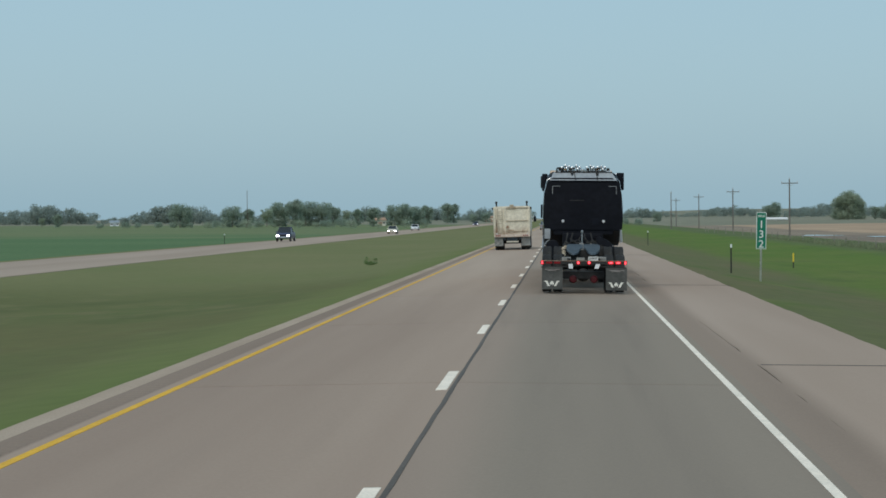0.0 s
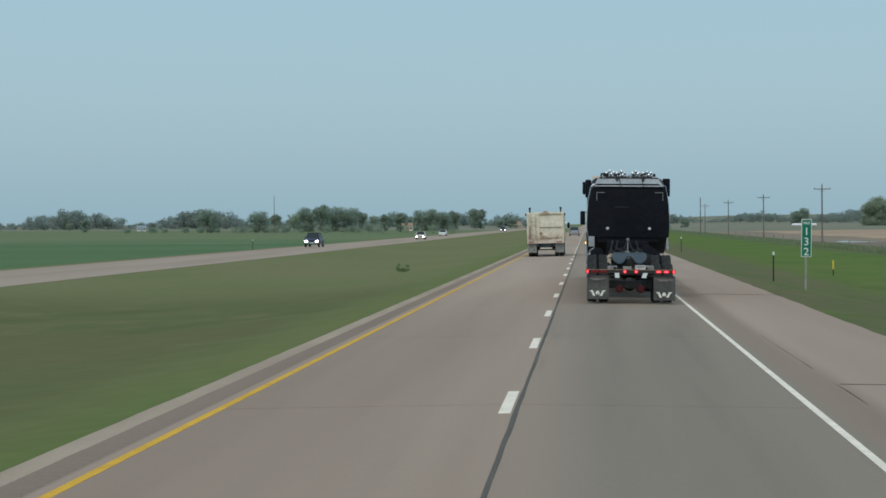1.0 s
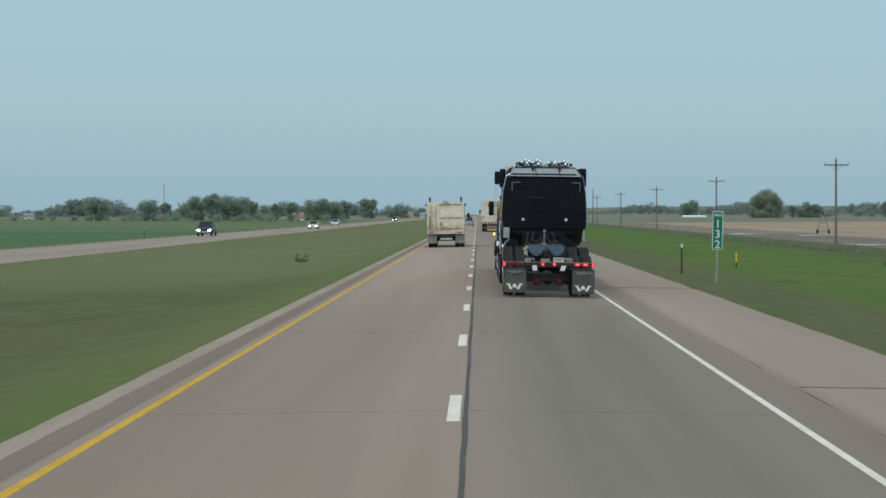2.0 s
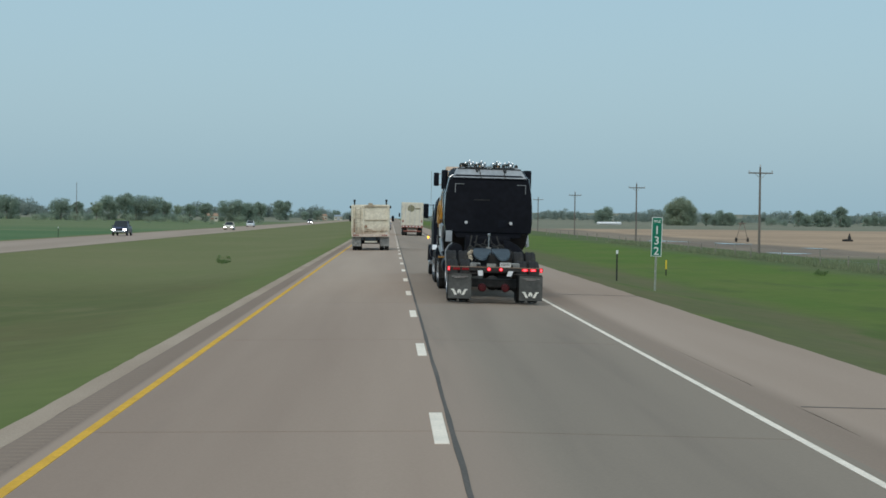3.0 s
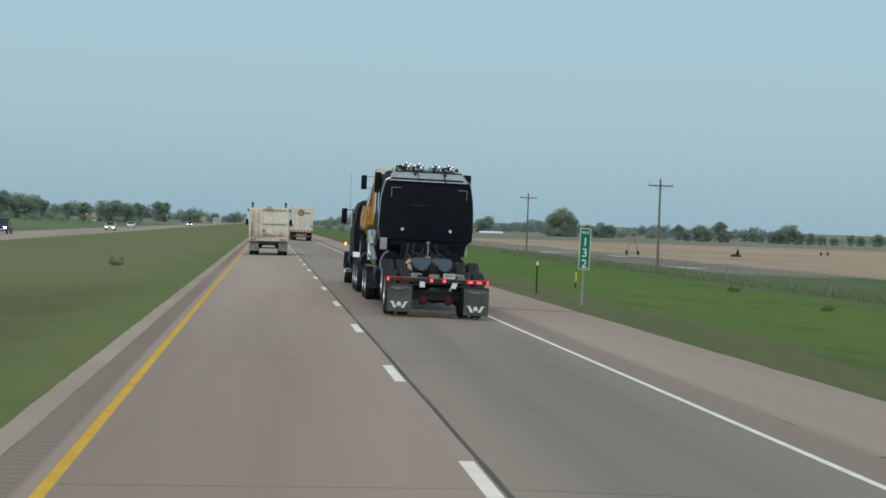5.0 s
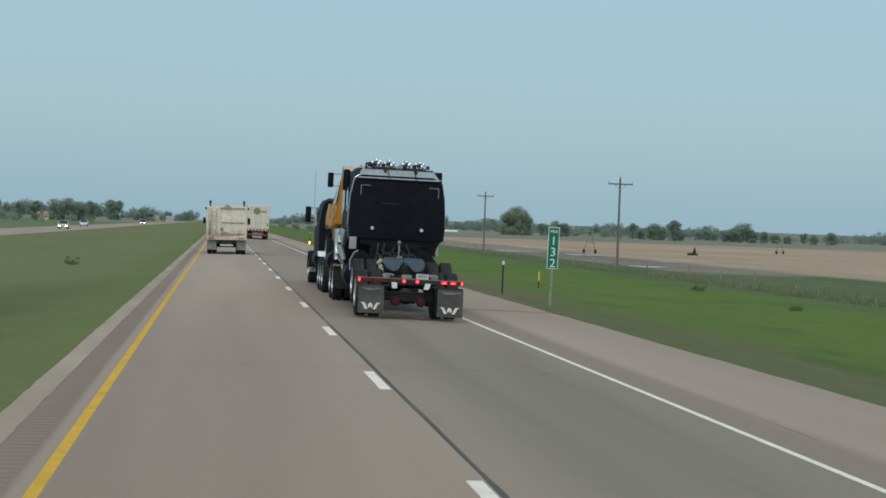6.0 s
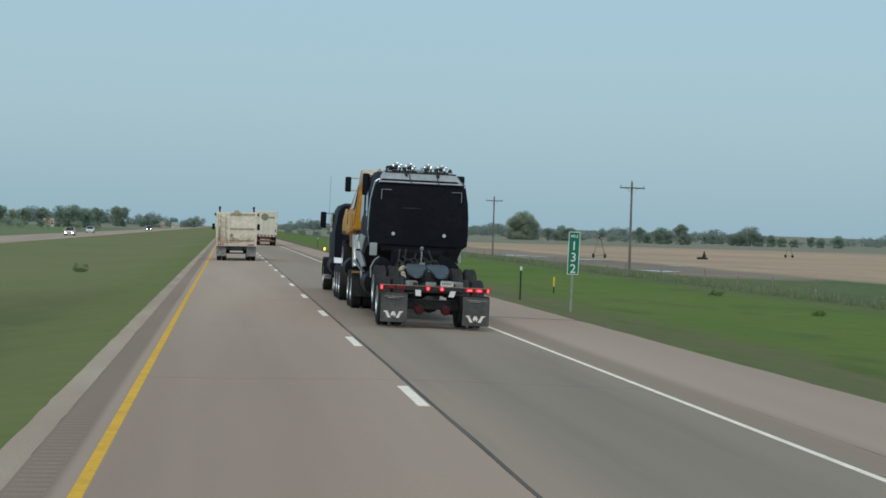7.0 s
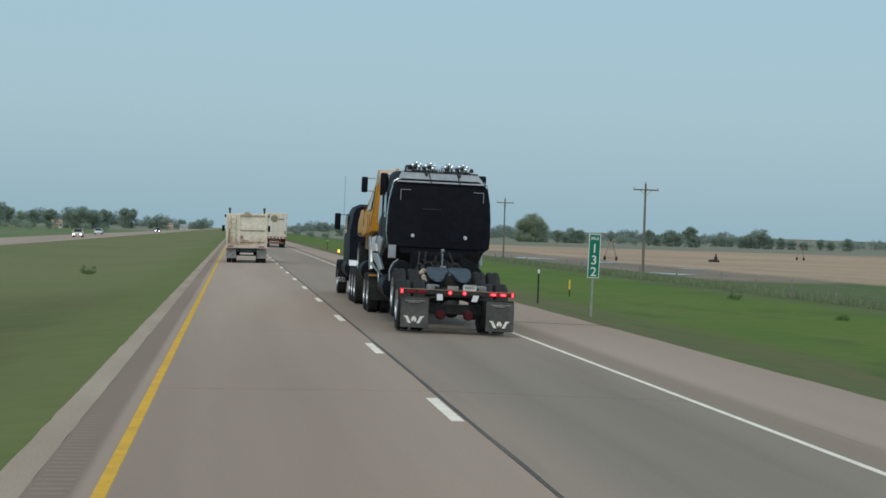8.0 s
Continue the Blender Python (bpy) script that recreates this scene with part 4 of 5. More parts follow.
        box(bm, s * 1.13 - 0.05, s * 1.13 + 0.05, 3.4, 6.0, 2.02, 2.10, 0.02)
        part("bonnet_seam", bm, FRAME, t)
    bm = B()
    box(bm, -0.95, 0.95, 3.2, 5.6, 1.62, 2.02, 0.08)
    part("engine", bm, RUST, t, "dusty brown engine block", smooth=True)
    bm = B()
    box(bm, -1.0, 1.0, 0.2, 3.0, 1.72, 2.13, 0.04)
    part("cab_floor", bm, FRAME, t)
    bm = B()
    rod(bm, (-1.16, 3.25, 2.05), (-1.16, 3.1, 2.85), 0.03, 8)
    part("grab_bar", bm, FRAME, t)
    mirror(t, -1.30, 1.7, 3.43, -1, 0.43, 0.17, 0.3)
    bm = B()
    prism(bm, [(-0.09, 2.2), (-0.395, 3.5), (-0.36, 3.56), (-0.03, 2.2)], "x", -0.93, 0.93, 0.01)
    narrow(bm)
    part("rear_panel", bm, BROWN, cab, "dark brown rear panel", smooth=True)
    bm = B()
    prism(bm, [(-0.36, 3.36), (-0.41, 3.56), (-0.20, 3.80), (0.38, 3.80), (1.10, 3.41), (1.0, 3.33), (0.4, 3.50)], "x", -1.05, 1.05, 0.05)
    part("roof", bm, DUSTY_TAN, cab, "dusty tan roof cap", smooth=True)
    return t


yellow_tractor(pose(2.02, 10.6, road_z(2.02), 0, 0.83, 0))


def lead_tractor(m):
    t = thing("tractor_unit", m, "black conventional tractor unit leading the row", "truck")
    for s in (-1, 1):
        bm = B()
        box(bm, s * 0.45 - 0.05, s * 0.45 + 0.05, -0.6, 11.2, 0.75, 1.03, 0.015)
        part("frame_rail", bm, FRAME, t)
    for yy in (0.0, 1.25, 2.5):
        axle(t, yy)
        for s in (-1, 1):
            wheel(t, s * 1.06, yy, out=s)
            wheel(t, s * 0.73, yy, out=s, rim=FRAME)
    axle(t, 9.6, 1.0)
    bm = B()
    box(bm, -0.5, 0.5, 0.2, 1.6, 1.03, 1.3, 0.05)
    part("saddle_mount", bm, FRAME, t)
    for s in (-1, 1):
        wheel(t, s * 1.05, 9.6, w=0.32, out=s)
        bm = B()
        rings = []
        for k in range(9):
            a = radians(180 * k / 8)
            rings.append([(s * 0.85, 9.6 - 0.68 * math.cos(a), 0.52 + 0.66 * math.sin(a)), (s * 1.24, 9.6 - 0.68 * math.cos(a), 0.52 + 0.64 * math.sin(a)), (s * 1.24, 9.6 - 0.64 * math.cos(a), 0.52 + 0.60 * math.sin(a)), (s * 0.85, 9.6 - 0.64 * math.cos(a), 0.52 + 0.62 * math.sin(a))])
        part("fender", loft(bm, rings), BLACK, t, smooth=True)
        bm = B()
        box(bm, s * 1.12 - 0.12, s * 1.12 + 0.12, 8.3, 8.6, 0.42, 0.58, 0.02)
        part("step", bm, CHROME, t, "chrome step")
        bm = B()
        turned(bm, (s * 0.95, 5.4, 0.95), "y", [(-1.0, 0.2), (-0.95, 0.31), (0.95, 0.31), (1.0, 0.2)], 20)
        part("fuel_tank", bm, BLACK, t, "round black tank", smooth=True)
        bm = B()
        rings = []
        for k in range(7):
            a = radians(52 + 76 * k / 6)
            rings.append([(s * 0.6, 3.1 - 0.62 * math.cos(a), 0.55 + 0.66 * math.sin(a)), (s * 1.22, 3.1 - 0.62 * math.cos(a), 0.55 + 0.66 * math.sin(a)), (s * 1.22, 3.1 - 0.6 * math.cos(a), 0.55 + 0.69 * math.sin(a)), (s * 0.6, 3.1 - 0.6 * math.cos(a), 0.55 + 0.69 * math.sin(a))])
        # White paint here stands in for sky reflected in chrome.
        part("half_fender", loft(bm, rings), WHITE_C, t, "chrome half fender painted white for the sky in it", smooth=True)
    bm = B()
    loft(bm, [cab_ring(3.9, 1.25, 2.92, 1.16, 1.08, 0.22), cab_ring(4.2, 1.2, 3.0, 1.18, 1.10, 0.22), cab_ring(6.8, 1.0, 2.98, 1.18, 1.06, 0.2), cab_ring(7.6, 1.0, 2.3, 1.14, 1.0, 0.2)])
    cab = part("cab", bm, BLACK, t, "black cab", smooth=True)
    for s in (-1, 1):
        bm = B()
        prism(bm, [(5.6, 2.0), (7.1, 2.0), (6.8, 2.65), (5.65, 2.7)], "x", s * 1.15, s * 1.185)
        part("side_window", bm, GLASS, cab)
    bm = B()
    loft(bm, [cab_ring(7.6, 0.95, 2.15, 1.02, 0.85), cab_ring(9.4, 0.95, 2.0, 0.95, 0.72), cab_ring(10.8, 0.85, 1.75, 0.9, 0.65)])
    part("bonnet", bm, BLACK, t, smooth=True)
    bm = B()
    box(bm, -1.2, 1.2, 10.7, 11.0, 0.4, 0.85, 0.06)
    part("bumper", bm, CHROME, t, smooth=True)
    mirror(t, -1.40, 7.5, 2.45, -1, 0.55, 0.2)
    mirror(t, 1.40, 7.5, 2.45, 1, 0.55, 0.2)
    lamp(t, -1.27, 8.4, 1.45, 0.065, 0.10, AMBER_ON, "marker_lamp", label="lit amber marker lamp")
    bm = B()
    rod(bm, (-1.22, 7.0, 1.5), (-1.24, 6.9, 3.95), 0.007, 6)
    part("aerial", bm, GALV, t)
    return t


lead_tractor(pose(2.02, 16.4, road_z(2.02), 0, 0.83, 0))


# ---------------------------------------------------------------- grain truck
def grain_truck(m):
    t = thing("grain_truck", m, "dusty cream grain truck with steel box and rear ladder", "truck")
    bm = B()
    prism(bm, [(-1.22, 0.92), (1.22, 0.92), (1.27, 1.2), (1.27, 2.95), (1.20, 3.02), (-1.20, 3.02), (-1.27, 2.95), (-1.27, 1.2)], "y", 0.05, 7.2, 0.02)
    body = part("box", bm, CREAM, t, "dusty cream steel box", smooth=True)
    for z, h in ((1.98, 0.05), (2.86, 0.08), (1.27, 0.06)):
        bm = B()
        box(bm, -0.55, 1.10, -0.01, 0.06, z, z + h, 0.012)
        part("rib", bm, CREAM_D, body)
    for x in (-1.25, -0.52, 1.12):
        bm = B()
        box(bm, x, x + 0.11, -0.03, 0.06, 0.98, 2.96, 0.015)
        part("rib", bm, CREAM, body)
    bm = B()
    prism(bm, [(-0.50, 1.30), (-0.15, 1.30), (-0.50, 1.80)], "y", 0.0, 0.045)
    part("chute_flank", bm, CREAM_D, body)
    for x0, x1, z0, z1 in ((-0.30, 0.18, 1.30, 1.38), (0.10, 0.42, 1.22, 1.30), (-0.42, -0.20, 1.50, 1.66), (0.62, 1.02, 1.24, 1.33), (-1.12, -1.02, 1.12, 2.1)):
        bm = B()
        prism(bm, [(x0, z0), (x1, z0 + 0.02), (x1 - 0.05, z1), (x0 + 0.07, z1 + 0.03)], "y", -0.008, 0.046)
        part("rust_patch", bm, RUST, body, "flaking rust patch")
    bm = B()
    box(bm, -0.27, 0.27, -0.04, 0.05, 2.86, 3.0, 0.02)
    box(bm, -0.14, 0.14, 0.0, 0.2, 3.0, 3.13, 0.03)
    part("hoist_box", bm, CREAM_D, body)
    bm = B()
    for x in (-0.98, -0.66):
        rod(bm, (x, -0.07, 1.1), (x, -0.07, 2.9), 0.022, 8)
    part("ladder_rail", bm, CREAM_D, body)
    for k in range(6):
        bm = B()
        rod(bm, (-0.98, -0.07, 1.25 + 0.29 * k), (-0.66, -0.07, 1.25 + 0.29 * k), 0.017, 6)
        part("ladder_rung", bm, CREAM_D, body)
    bm = B()
    box(bm, -1.24, 1.24, -0.04, 0.06, 0.90, 1.08, 0.015)
    sill = part("sill", bm, SILL, t, "pale rust-stained rear sill")
    for x in (-1.08, -0.96, -0.84, 0.80, 0.92, 1.04):
        lamp(sill, x, -0.04, 1.0, 0.08, 0.08, RED_OFF, "tail_lamp")
    for x in (-1.05, 1.05):
        lamp(sill, x, -0.035, 1.14, 0.10, 0.06, WHITE_C, "reflector")
    for s in (-1, 1):
        bm = B()
        rod(bm, (s * 1.05, 0.3 if s < 0 else 0.1, 2.9), (s * 1.05, 0.3 if s < 0 else 0.1, 3.30), 0.05, 10)
        box(bm, s * 1.05 - 0.07, s * 1.05 + 0.07, 0.05, 0.4, 3.22, 3.36, 0.02)
        part("tarp_arm", bm, FRAME, t, "dark tarp arm post")
        bm = B()
        box(bm, s * 1.30 - 0.07, s * 1.30 + 0.07, 0.1, 0.3, 2.78, 2.95, 0.02)
        part("corner_lamp", bm, FRAME, t)
        bm = B()
        box(bm, s * 0.93 - 0.30, s * 0.93 + 0.30, 0.25, 0.27, 0.28, 0.88, 0.004)
        part("mud_flap", bm, DUSTY, t, "pale dusty mud flap")
        for yy in (1.0, 2.3):
            wheel(t, s * 1.06, yy, out=s)
            wheel(t, s * 0.74, yy, out=s, rim=FRAME)
        wheel(t, s * 1.05, 8.6, out=s)
        mirror(t, s * 1.48, 8.4, 2.1, s, 0.4, 0.18)
        bm = B()
        box(bm, s * 0.42 - 0.05, s * 0.42 + 0.05, 0.1, 10.0, 0.68, 0.92, 0.01)
        part("frame_rail", bm, FRAME, t)
    for yy in (1.0, 2.3, 8.6):
        bm = B()
        rod(bm, (-1.05, yy, 0.52), (1.05, yy, 0.52), 0.09, 12)
        part("axle", bm, FRAME, t)
    bm = B()
    box(bm, -0.40, 0.42, 0.15, 0.25, 0.52, 0.62, 0.015)
    part("hitch_bar", bm, WHITE_P, t)
    bm = B()
    prism(bm, [(-0.64, 0.90), (0.64, 0.90), (0.60, 0.70), (0.22, 0.64), (-0.22, 0.64), (-0.60, 0.70)], "y", 0.30, 0.42, 0.01)
    part("cross_member", bm, GREASE, t, "dark greasy frame cross member")
    bm = B()
    loft(bm, [cab_ring(7.5, 0.9, 2.5, 1.1, 1.0), cab_ring(8.8, 0.9, 2.5, 1.1, 0.95), cab_ring(9.2, 0.9, 1.8, 1.05, 0.9), cab_ring(10.4, 0.8, 1.6, 0.95, 0.8)])
    part("cab", bm, WHITE_P, t, smooth=True)
    return t


grain_truck(pose(-2.0, 79.5, road_z(2.0), 0, -0.83, 0))


# ---------------------------------------------------------------- white box trailer
def box_trailer(m):
    t = thing("semi_trailer", m, "dirty white box trailer with red and white rear band", "trailer")
    bm = B()
    box(bm, -1.3, 1.3, 0.04, 15.5, 1.12, 4.02, 0.03)
    body = part("box", bm, WHITE_P, t, smooth=True)
    for s in (-1, 1):
        bm = B()
        box(bm, min(s * 0.012, s * 1.22), max(s * 0.012, s * 1.22), -0.01, 0.05, 1.25, 3.92, 0.015)
        d = part("door", bm, WHITE_P, body, "dirty white rear door")
        for x in (s * 0.30, s * 0.85):
            bm = B()
            rod(bm, (x, -0.03, 1.28), (x, -0.03, 3.88), 0.018, 8)
            part("lock_rod", bm, ALLOY, d)
        for z in (1.6, 2.6, 3.5):
            bm = B()
            box(bm, s * 1.15, s * 1.28, -0.03, 0.05, z - 0.06, z + 0.06, 0.01) if s > 0 else box(bm, s * 1.28, s * 1.15, -0.03, 0.05, z - 0.06, z + 0.06, 0.01)
            part("hinge", bm, ALLOY, d)
        bm = B()
        box(bm, s * 0.95 - 0.28, s * 0.95 + 0.28, 0.6, 0.62, 0.25, 0.95, 0.004)
        part("mud_flap", bm, RUBBER, t)
        for yy in (1.6, 2.9):
            wheel(t, s * 1.06, yy, out=s)
            wheel(t, s * 0.74, yy, out=s, rim=FRAME)
        lamp(body, s * 1.1, 0.02, 1.0, 0.2, 0.1, RED_OFF, "tail_lamp")
        lamp(body, s * 1.12, -0.005, 1.75, 0.16, 0.30, RED_BAND, "reflector")
    bm = B()
    turned(bm, (-0.18, -0.025, 3.3), "y", [(-0.004, 0.40), (0.012, 0.42)], 22)
    part("emblem", bm, OLIVE, body, "round olive emblem")
    bm = B()
    box(bm, 0.32, 0.95, -0.025, -0.012, 3.18, 3.36)
    part("lettering_bar", bm, OLIVE, body)
    bm = B()
    box(bm, -1.28, 1.28, -0.02, 0.08, 1.0, 1.24, 0.015)
    sill = part("rear_sill", bm, RED_BAND, t, "red and white reflective sill")
    for k in range(6):
        bm = B()
        box(bm, -1.15 + 0.40 * k, -0.98 + 0.40 * k, -0.028, -0.021, 1.06, 1.18)
        part("reflective_patch", bm, WHITE_S, sill)
    bm = B()
    box(bm, -1.05, 1.05, 0.0, 0.1, 0.50, 0.62, 0.015)
    for x in (-0.6, 0.6):
        box(bm, x - 0.04, x + 0.04, 0.0, 0.1, 0.6, 1.0, 0.01)
    part("underrun_bar", bm, RED_BAND, t)
    for yy in (1.6, 2.9):
        bm = B()
        rod(bm, (-1.05, yy, 0.52), (1.05, yy, 0.52), 0.09, 12)
        part("axle", bm, FRAME, t)
    bm = B()
    box(bm, -0.55, 0.55, 0.9, 15.0, 0.95, 1.12, 0.02)
    part("frame", bm, FRAME, t)
    bm = B()
    loft(bm, [cab_ring(16.2, 0.8, 3.7, 1.2, 1.05), cab_ring(18.4, 0.8, 3.6, 1.2, 1.0), cab_ring(18.9, 0.8, 2.2, 1.1, 0.95), cab_ring(20.2, 0.6, 1.9, 1.0, 0.85)])
    part("tractor_cab", bm, WHITE_P, t, smooth=True)
    for s in (-1, 1):
        for yy in (15.2, 16.5, 19.4):
            wheel(t, s * 1.05, yy, out=s)
        mirror(t, s * 1.5, 18.6, 2.5, s, 0.5, 0.2)
    return t


box_trailer(pose(1.85, 188.0, road_z(1.85), 0, 0.83, 0))


# ---------------------------------------------------------------- cars
def car(name, m, label, paint, length=4.7, width=1.82, height=1.46, pickup=False, lights=None, clear=0.22):
    """A car facing -y: lofted lower body, glazed greenhouse, four wheels, lamps and bumpers."""
    t = thing(name, m, label, "pickup" if pickup else "car")
    h, L = width / 2, length / 2
    belt = height * (0.60 if not pickup else 0.62)

    def ring(y, z0, z1, w):
        return [(-w * 0.94, y, z0), (w * 0.94, y, z0), (w, y, (z0 + z1) / 2), (w * 0.93, y, z1), (-w * 0.93, y, z1), (-w, y, (z0 + z1) / 2)]
    bm = B()
    nose = belt * (0.80 if not pickup else 0.94)
    loft(bm, [ring(-L, clear + 0.12, nose * 0.86, h * 0.82), ring(-L + 0.18, clear, nose * 0.96, h * 0.95), ring(-L + 1.15, clear, belt, h), ring(L - 1.2, clear, belt * 1.02, h), ring(L - 0.15, clear + 0.05, belt * 0.99, h * 0.94), ring(L, clear + 0.15, belt * 0.86, h * 0.84)])
    body = part("body", bm, paint, t, smooth=True)
    a, b, c, d = (-L + 1.15, -L + 1.95, L - 1.35, L - 0.35) if not pickup else (-L + 1.35, -L + 2.05, L - 2.35, L - 2.05)

    def top(y, w, z):
        return [(-w, y, z), (w, y, z)]
    bm = B()
    v = [bm.verts.new(p) for p in (*top(a, h * 0.92, belt), *top(b, h * 0.74, height), *top(c, h * 0.74, height), *top(d, h * 0.90, belt * 1.02))]
    for q in ((0, 1, 3, 2), (2, 3, 5, 4), (4, 5, 7, 6), (0, 2, 4, 6), (1, 7, 5, 3), (0, 6, 7, 1)):
        bm.faces.new([v[i] for i in q])
    part("windows", bm, GLASS, body, "dark glazing")
    bm = B()
    box(bm, -h * 0.75, h * 0.75, b - 0.05, c + 0.05, height - 0.015, height + 0.03, 0.014)
    part("roof", bm, paint, body, smooth=True)
    for s in (-1, 1):
        for p, q in (((0.92, a), (0.745, b)), ((0.90, d), (0.745, c)), ((0.925, (b + c) / 2), (0.75, (b + c) / 2))):
            bm = B()
            rod(bm, (s * h * p[0], p[1], belt), (s * h * q[0], q[1], height), 0.032, 6)
            part("pillar", bm, paint, body)
        for yy in (-L + 0.85, L - 0.9):
            w = wheel(t, s * (h - 0.12), yy, 0.34 if not pickup else 0.39, 0.22, out=s)
        bm = B()
        box(bm, s * h * 0.70 - 0.17, s * h * 0.70 + 0.17, -L - 0.005, -L + 0.12, nose * 0.62, nose * 0.80, 0.03)
        part("headlamp", bm, HEAD_ON if lights else ALLOY, body, "lit white headlamp" if lights else "", smooth=True)
        bm = B()
        box(bm, s * h * 0.76 - 0.14, s * h * 0.76 + 0.14, L - 0.1, L + 0.008, belt * 0.70, belt * 0.86, 0.03)
        part("tail_lamp", bm, RED_OFF, body, smooth=True)
        bm = B()
        box(bm, s * (h + 0.1) - 0.1, s * (h + 0.1) + 0.1, a + 0.35, a + 0.47, belt + 0.02, belt + 0.18, 0.03)
        part("wing_mirror", bm, paint, body, smooth=True)
    bm = B()
    box(bm, -h * 0.42, h * 0.42, -L - 0.01, -L + 0.1, nose * 0.50, nose * 0.80, 0.02)
    part("grille", bm, FRAME, body)
    bm = B()
    box(bm, -h * 0.88, h * 0.88, -L - 0.04, -L + 0.15, clear + 0.08, clear + 0.26, 0.04)
    part("front_bumper", bm, paint if not pickup else CHROME, body, smooth=True)
    if pickup:
        bm = B()
        box(bm, -h * 0.80, h * 0.80, d + 0.15, L - 0.12, belt * 1.0, belt * 1.03, 0.01)
        part("bed_cover", bm, FRAME, body)
    return t


def on_far(x, y, turn=0):
    return pose(x, y, far_z(x), 0, 0, turn)


car("pickup_truck", on_far(-34.9, 202), "dark blue pickup with lit headlamps on the far carriageway", BLUE_P, 5.6, 1.98, 1.86, True, True, 0.38)
car("sedan", on_far(-31.3, 325), "pale car with lit headlamps on the far carriageway", WHITE_P, 4.7, 1.82, 1.5, lights=True)
car("sedan", on_far(-34.9, 432), "white saloon car on the far carriageway", WHITE_C, 4.8, 1.84, 1.45)
car("sedan", on_far(-31.5, 700), "dark car with lit headlamps on the far carriageway", BLUE_P, 4.7, 1.85, 1.55, lights=True)
car("sedan", pose(-1.6, 300, road_z(1.6), 0, 0, 180), "silver car driving far ahead in the passing lane", SILVER, 4.7, 1.85, 1.6)


# ---------------------------------------------------------------- roadside things
def marker_post(m, label):
    t = thing("delineator_post", m, label, "marker post", "posts along the verge")
    bm = B()
    rod(bm, (0, 0, -0.3), (0, 0, 1.30), 0.034, 10)
    part("shaft", bm, FRAME, t)
    bm = B()
    box(bm, -0.045, 0.045, -0.05, -0.034, 1.18, 1.34, 0.012)
    part("reflector", bm, WHITE_S, t, "white reflector")
    return t


first = marker_post(at_ground(9.2, 35.0), "slim black post with a white reflector on the verge")
for yy in (126.0, 217.0):
    copy_thing(first, at_ground(9.3, yy))
for yy in (62.0, 190.0):
    copy_thing(first, at_ground(-41.0, yy))


def mile_sign(m):
    t = thing("mile_marker_sign", m, "narrow green highway marker sign with white numerals", "sign")
    bm = B()
    box(bm, -0.04, 0.04, -0.02, 0.02, -0.4, 1.65, 0.008)
    part("post", bm, GALV, t, "pale steel post")
    bm = B()
    prism(bm, [(-0.205, 1.34), (0.205, 1.34), (0.205, 2.86), (-0.205, 2.86)], "y", -0.034, -0.022, 0.003)
    plate = part("plate", bm, WHITE_S, t, "white bordered plate")
    bm = B()
    prism(bm, [(-0.180, 1.365), (0.180, 1.365), (0.180, 2.835), (-0.180, 2.835)], "y", -0.039, -0.034)
    part("face", bm, GREEN_S, plate, "green reflective face")
    for word, z, size, wide, bold, name in (("MILE", 2.66, 0.135, 1.0, 0.002, "wording"), ("1", 2.215, 0.44, 1.0, 0.003, "numeral"), ("3", 1.81, 0.44, 1.0, 0.003, "numeral"), ("2", 1.405, 0.44, 1.0, 0.003, "numeral")):
        cu = bpy.data.curves.new(name, "FONT")
        cu.body, cu.size, cu.align_x, cu.extrude, cu.offset = word, size, "CENTER", 0.001, bold
        w = new(name, cu)
        w.parent = plate
        w.matrix_local = pose(0.0, -0.0405, z, 90, 0, 0)
        w.data.materials.append(WHITE_S)
    return t


mile_sign(pose(9.6, 25.5, ground_z(9.6, 25.5), 0, 1.2, 0))


def pipeline_marker(m):
    t = thing("utility_marker", m, "short yellow plastic utility marker in the grass", "marker post")
    bm = B()
    rod(bm, (0, 0, -0.2), (0, 0, 0.75), 0.035, 10)
    part("shaft", bm, FRAME, t)
    bm = B()
    turned(bm, (0, 0, 0.75), "z", [(-0.38, 0.05), (0.1, 0.05), (0.16, 0.03)], 12)
    part("cap", bm, YEL_P, t, "yellow cap", smooth=True)
    return t


pipeline_marker(at_ground(15.4, 64.0))


def power_pole(m, h=7.9):
    t = thing("power_pole", m, "weathered wooden power pole with single crossarm", "power pole", "poles along the field")
    bm = B()
    rod(bm, (0, 0, -0.6), (0, 0, h), 0.125, 12, 0.085)
    part("pole", bm, POLE_W, t, smooth=True)
    bm = B()
    box(bm, -1.15, 1.15, -0.20, -0.10, h - 0.62, h - 0.50, 0.012)
    arm = part("crossarm", bm, POLE_W, t)
    for s in (-1, 1):
        bm = B()
        rod(bm, (s * 0.55, -0.15, h - 0.58), (0, -0.13, h - 1.1), 0.02, 6)
        part("brace", bm, GALV, arm)
    for x in (-1.08, 1.08):
        bm = B()
        turned(bm, (x, -0.15, h - 0.50), "z", [(0, 0.02), (0.06, 0.025), (0.07, 0.055), (0.15, 0.06), (0.19, 0.03)], 10)
        part("insulator", bm, CERAMIC, arm, smooth=True)
    bm = B()
    turned(bm, (0, 0, h), "z", [(0, 0.03), (0.06, 0.03), (0.08, 0.06), (0.18, 0.055), (0.22, 0.03)], 10)
    part("insulator", bm, CERAMIC, t, smooth=True)
    return t


p0 = power_pole(at_ground(33, 37.9, 4))
for k in range(1, 6):
    copy_thing(p0, at_ground(33, 37.9 + 91.3 * k, 4 + 3 * math.sin(k)))


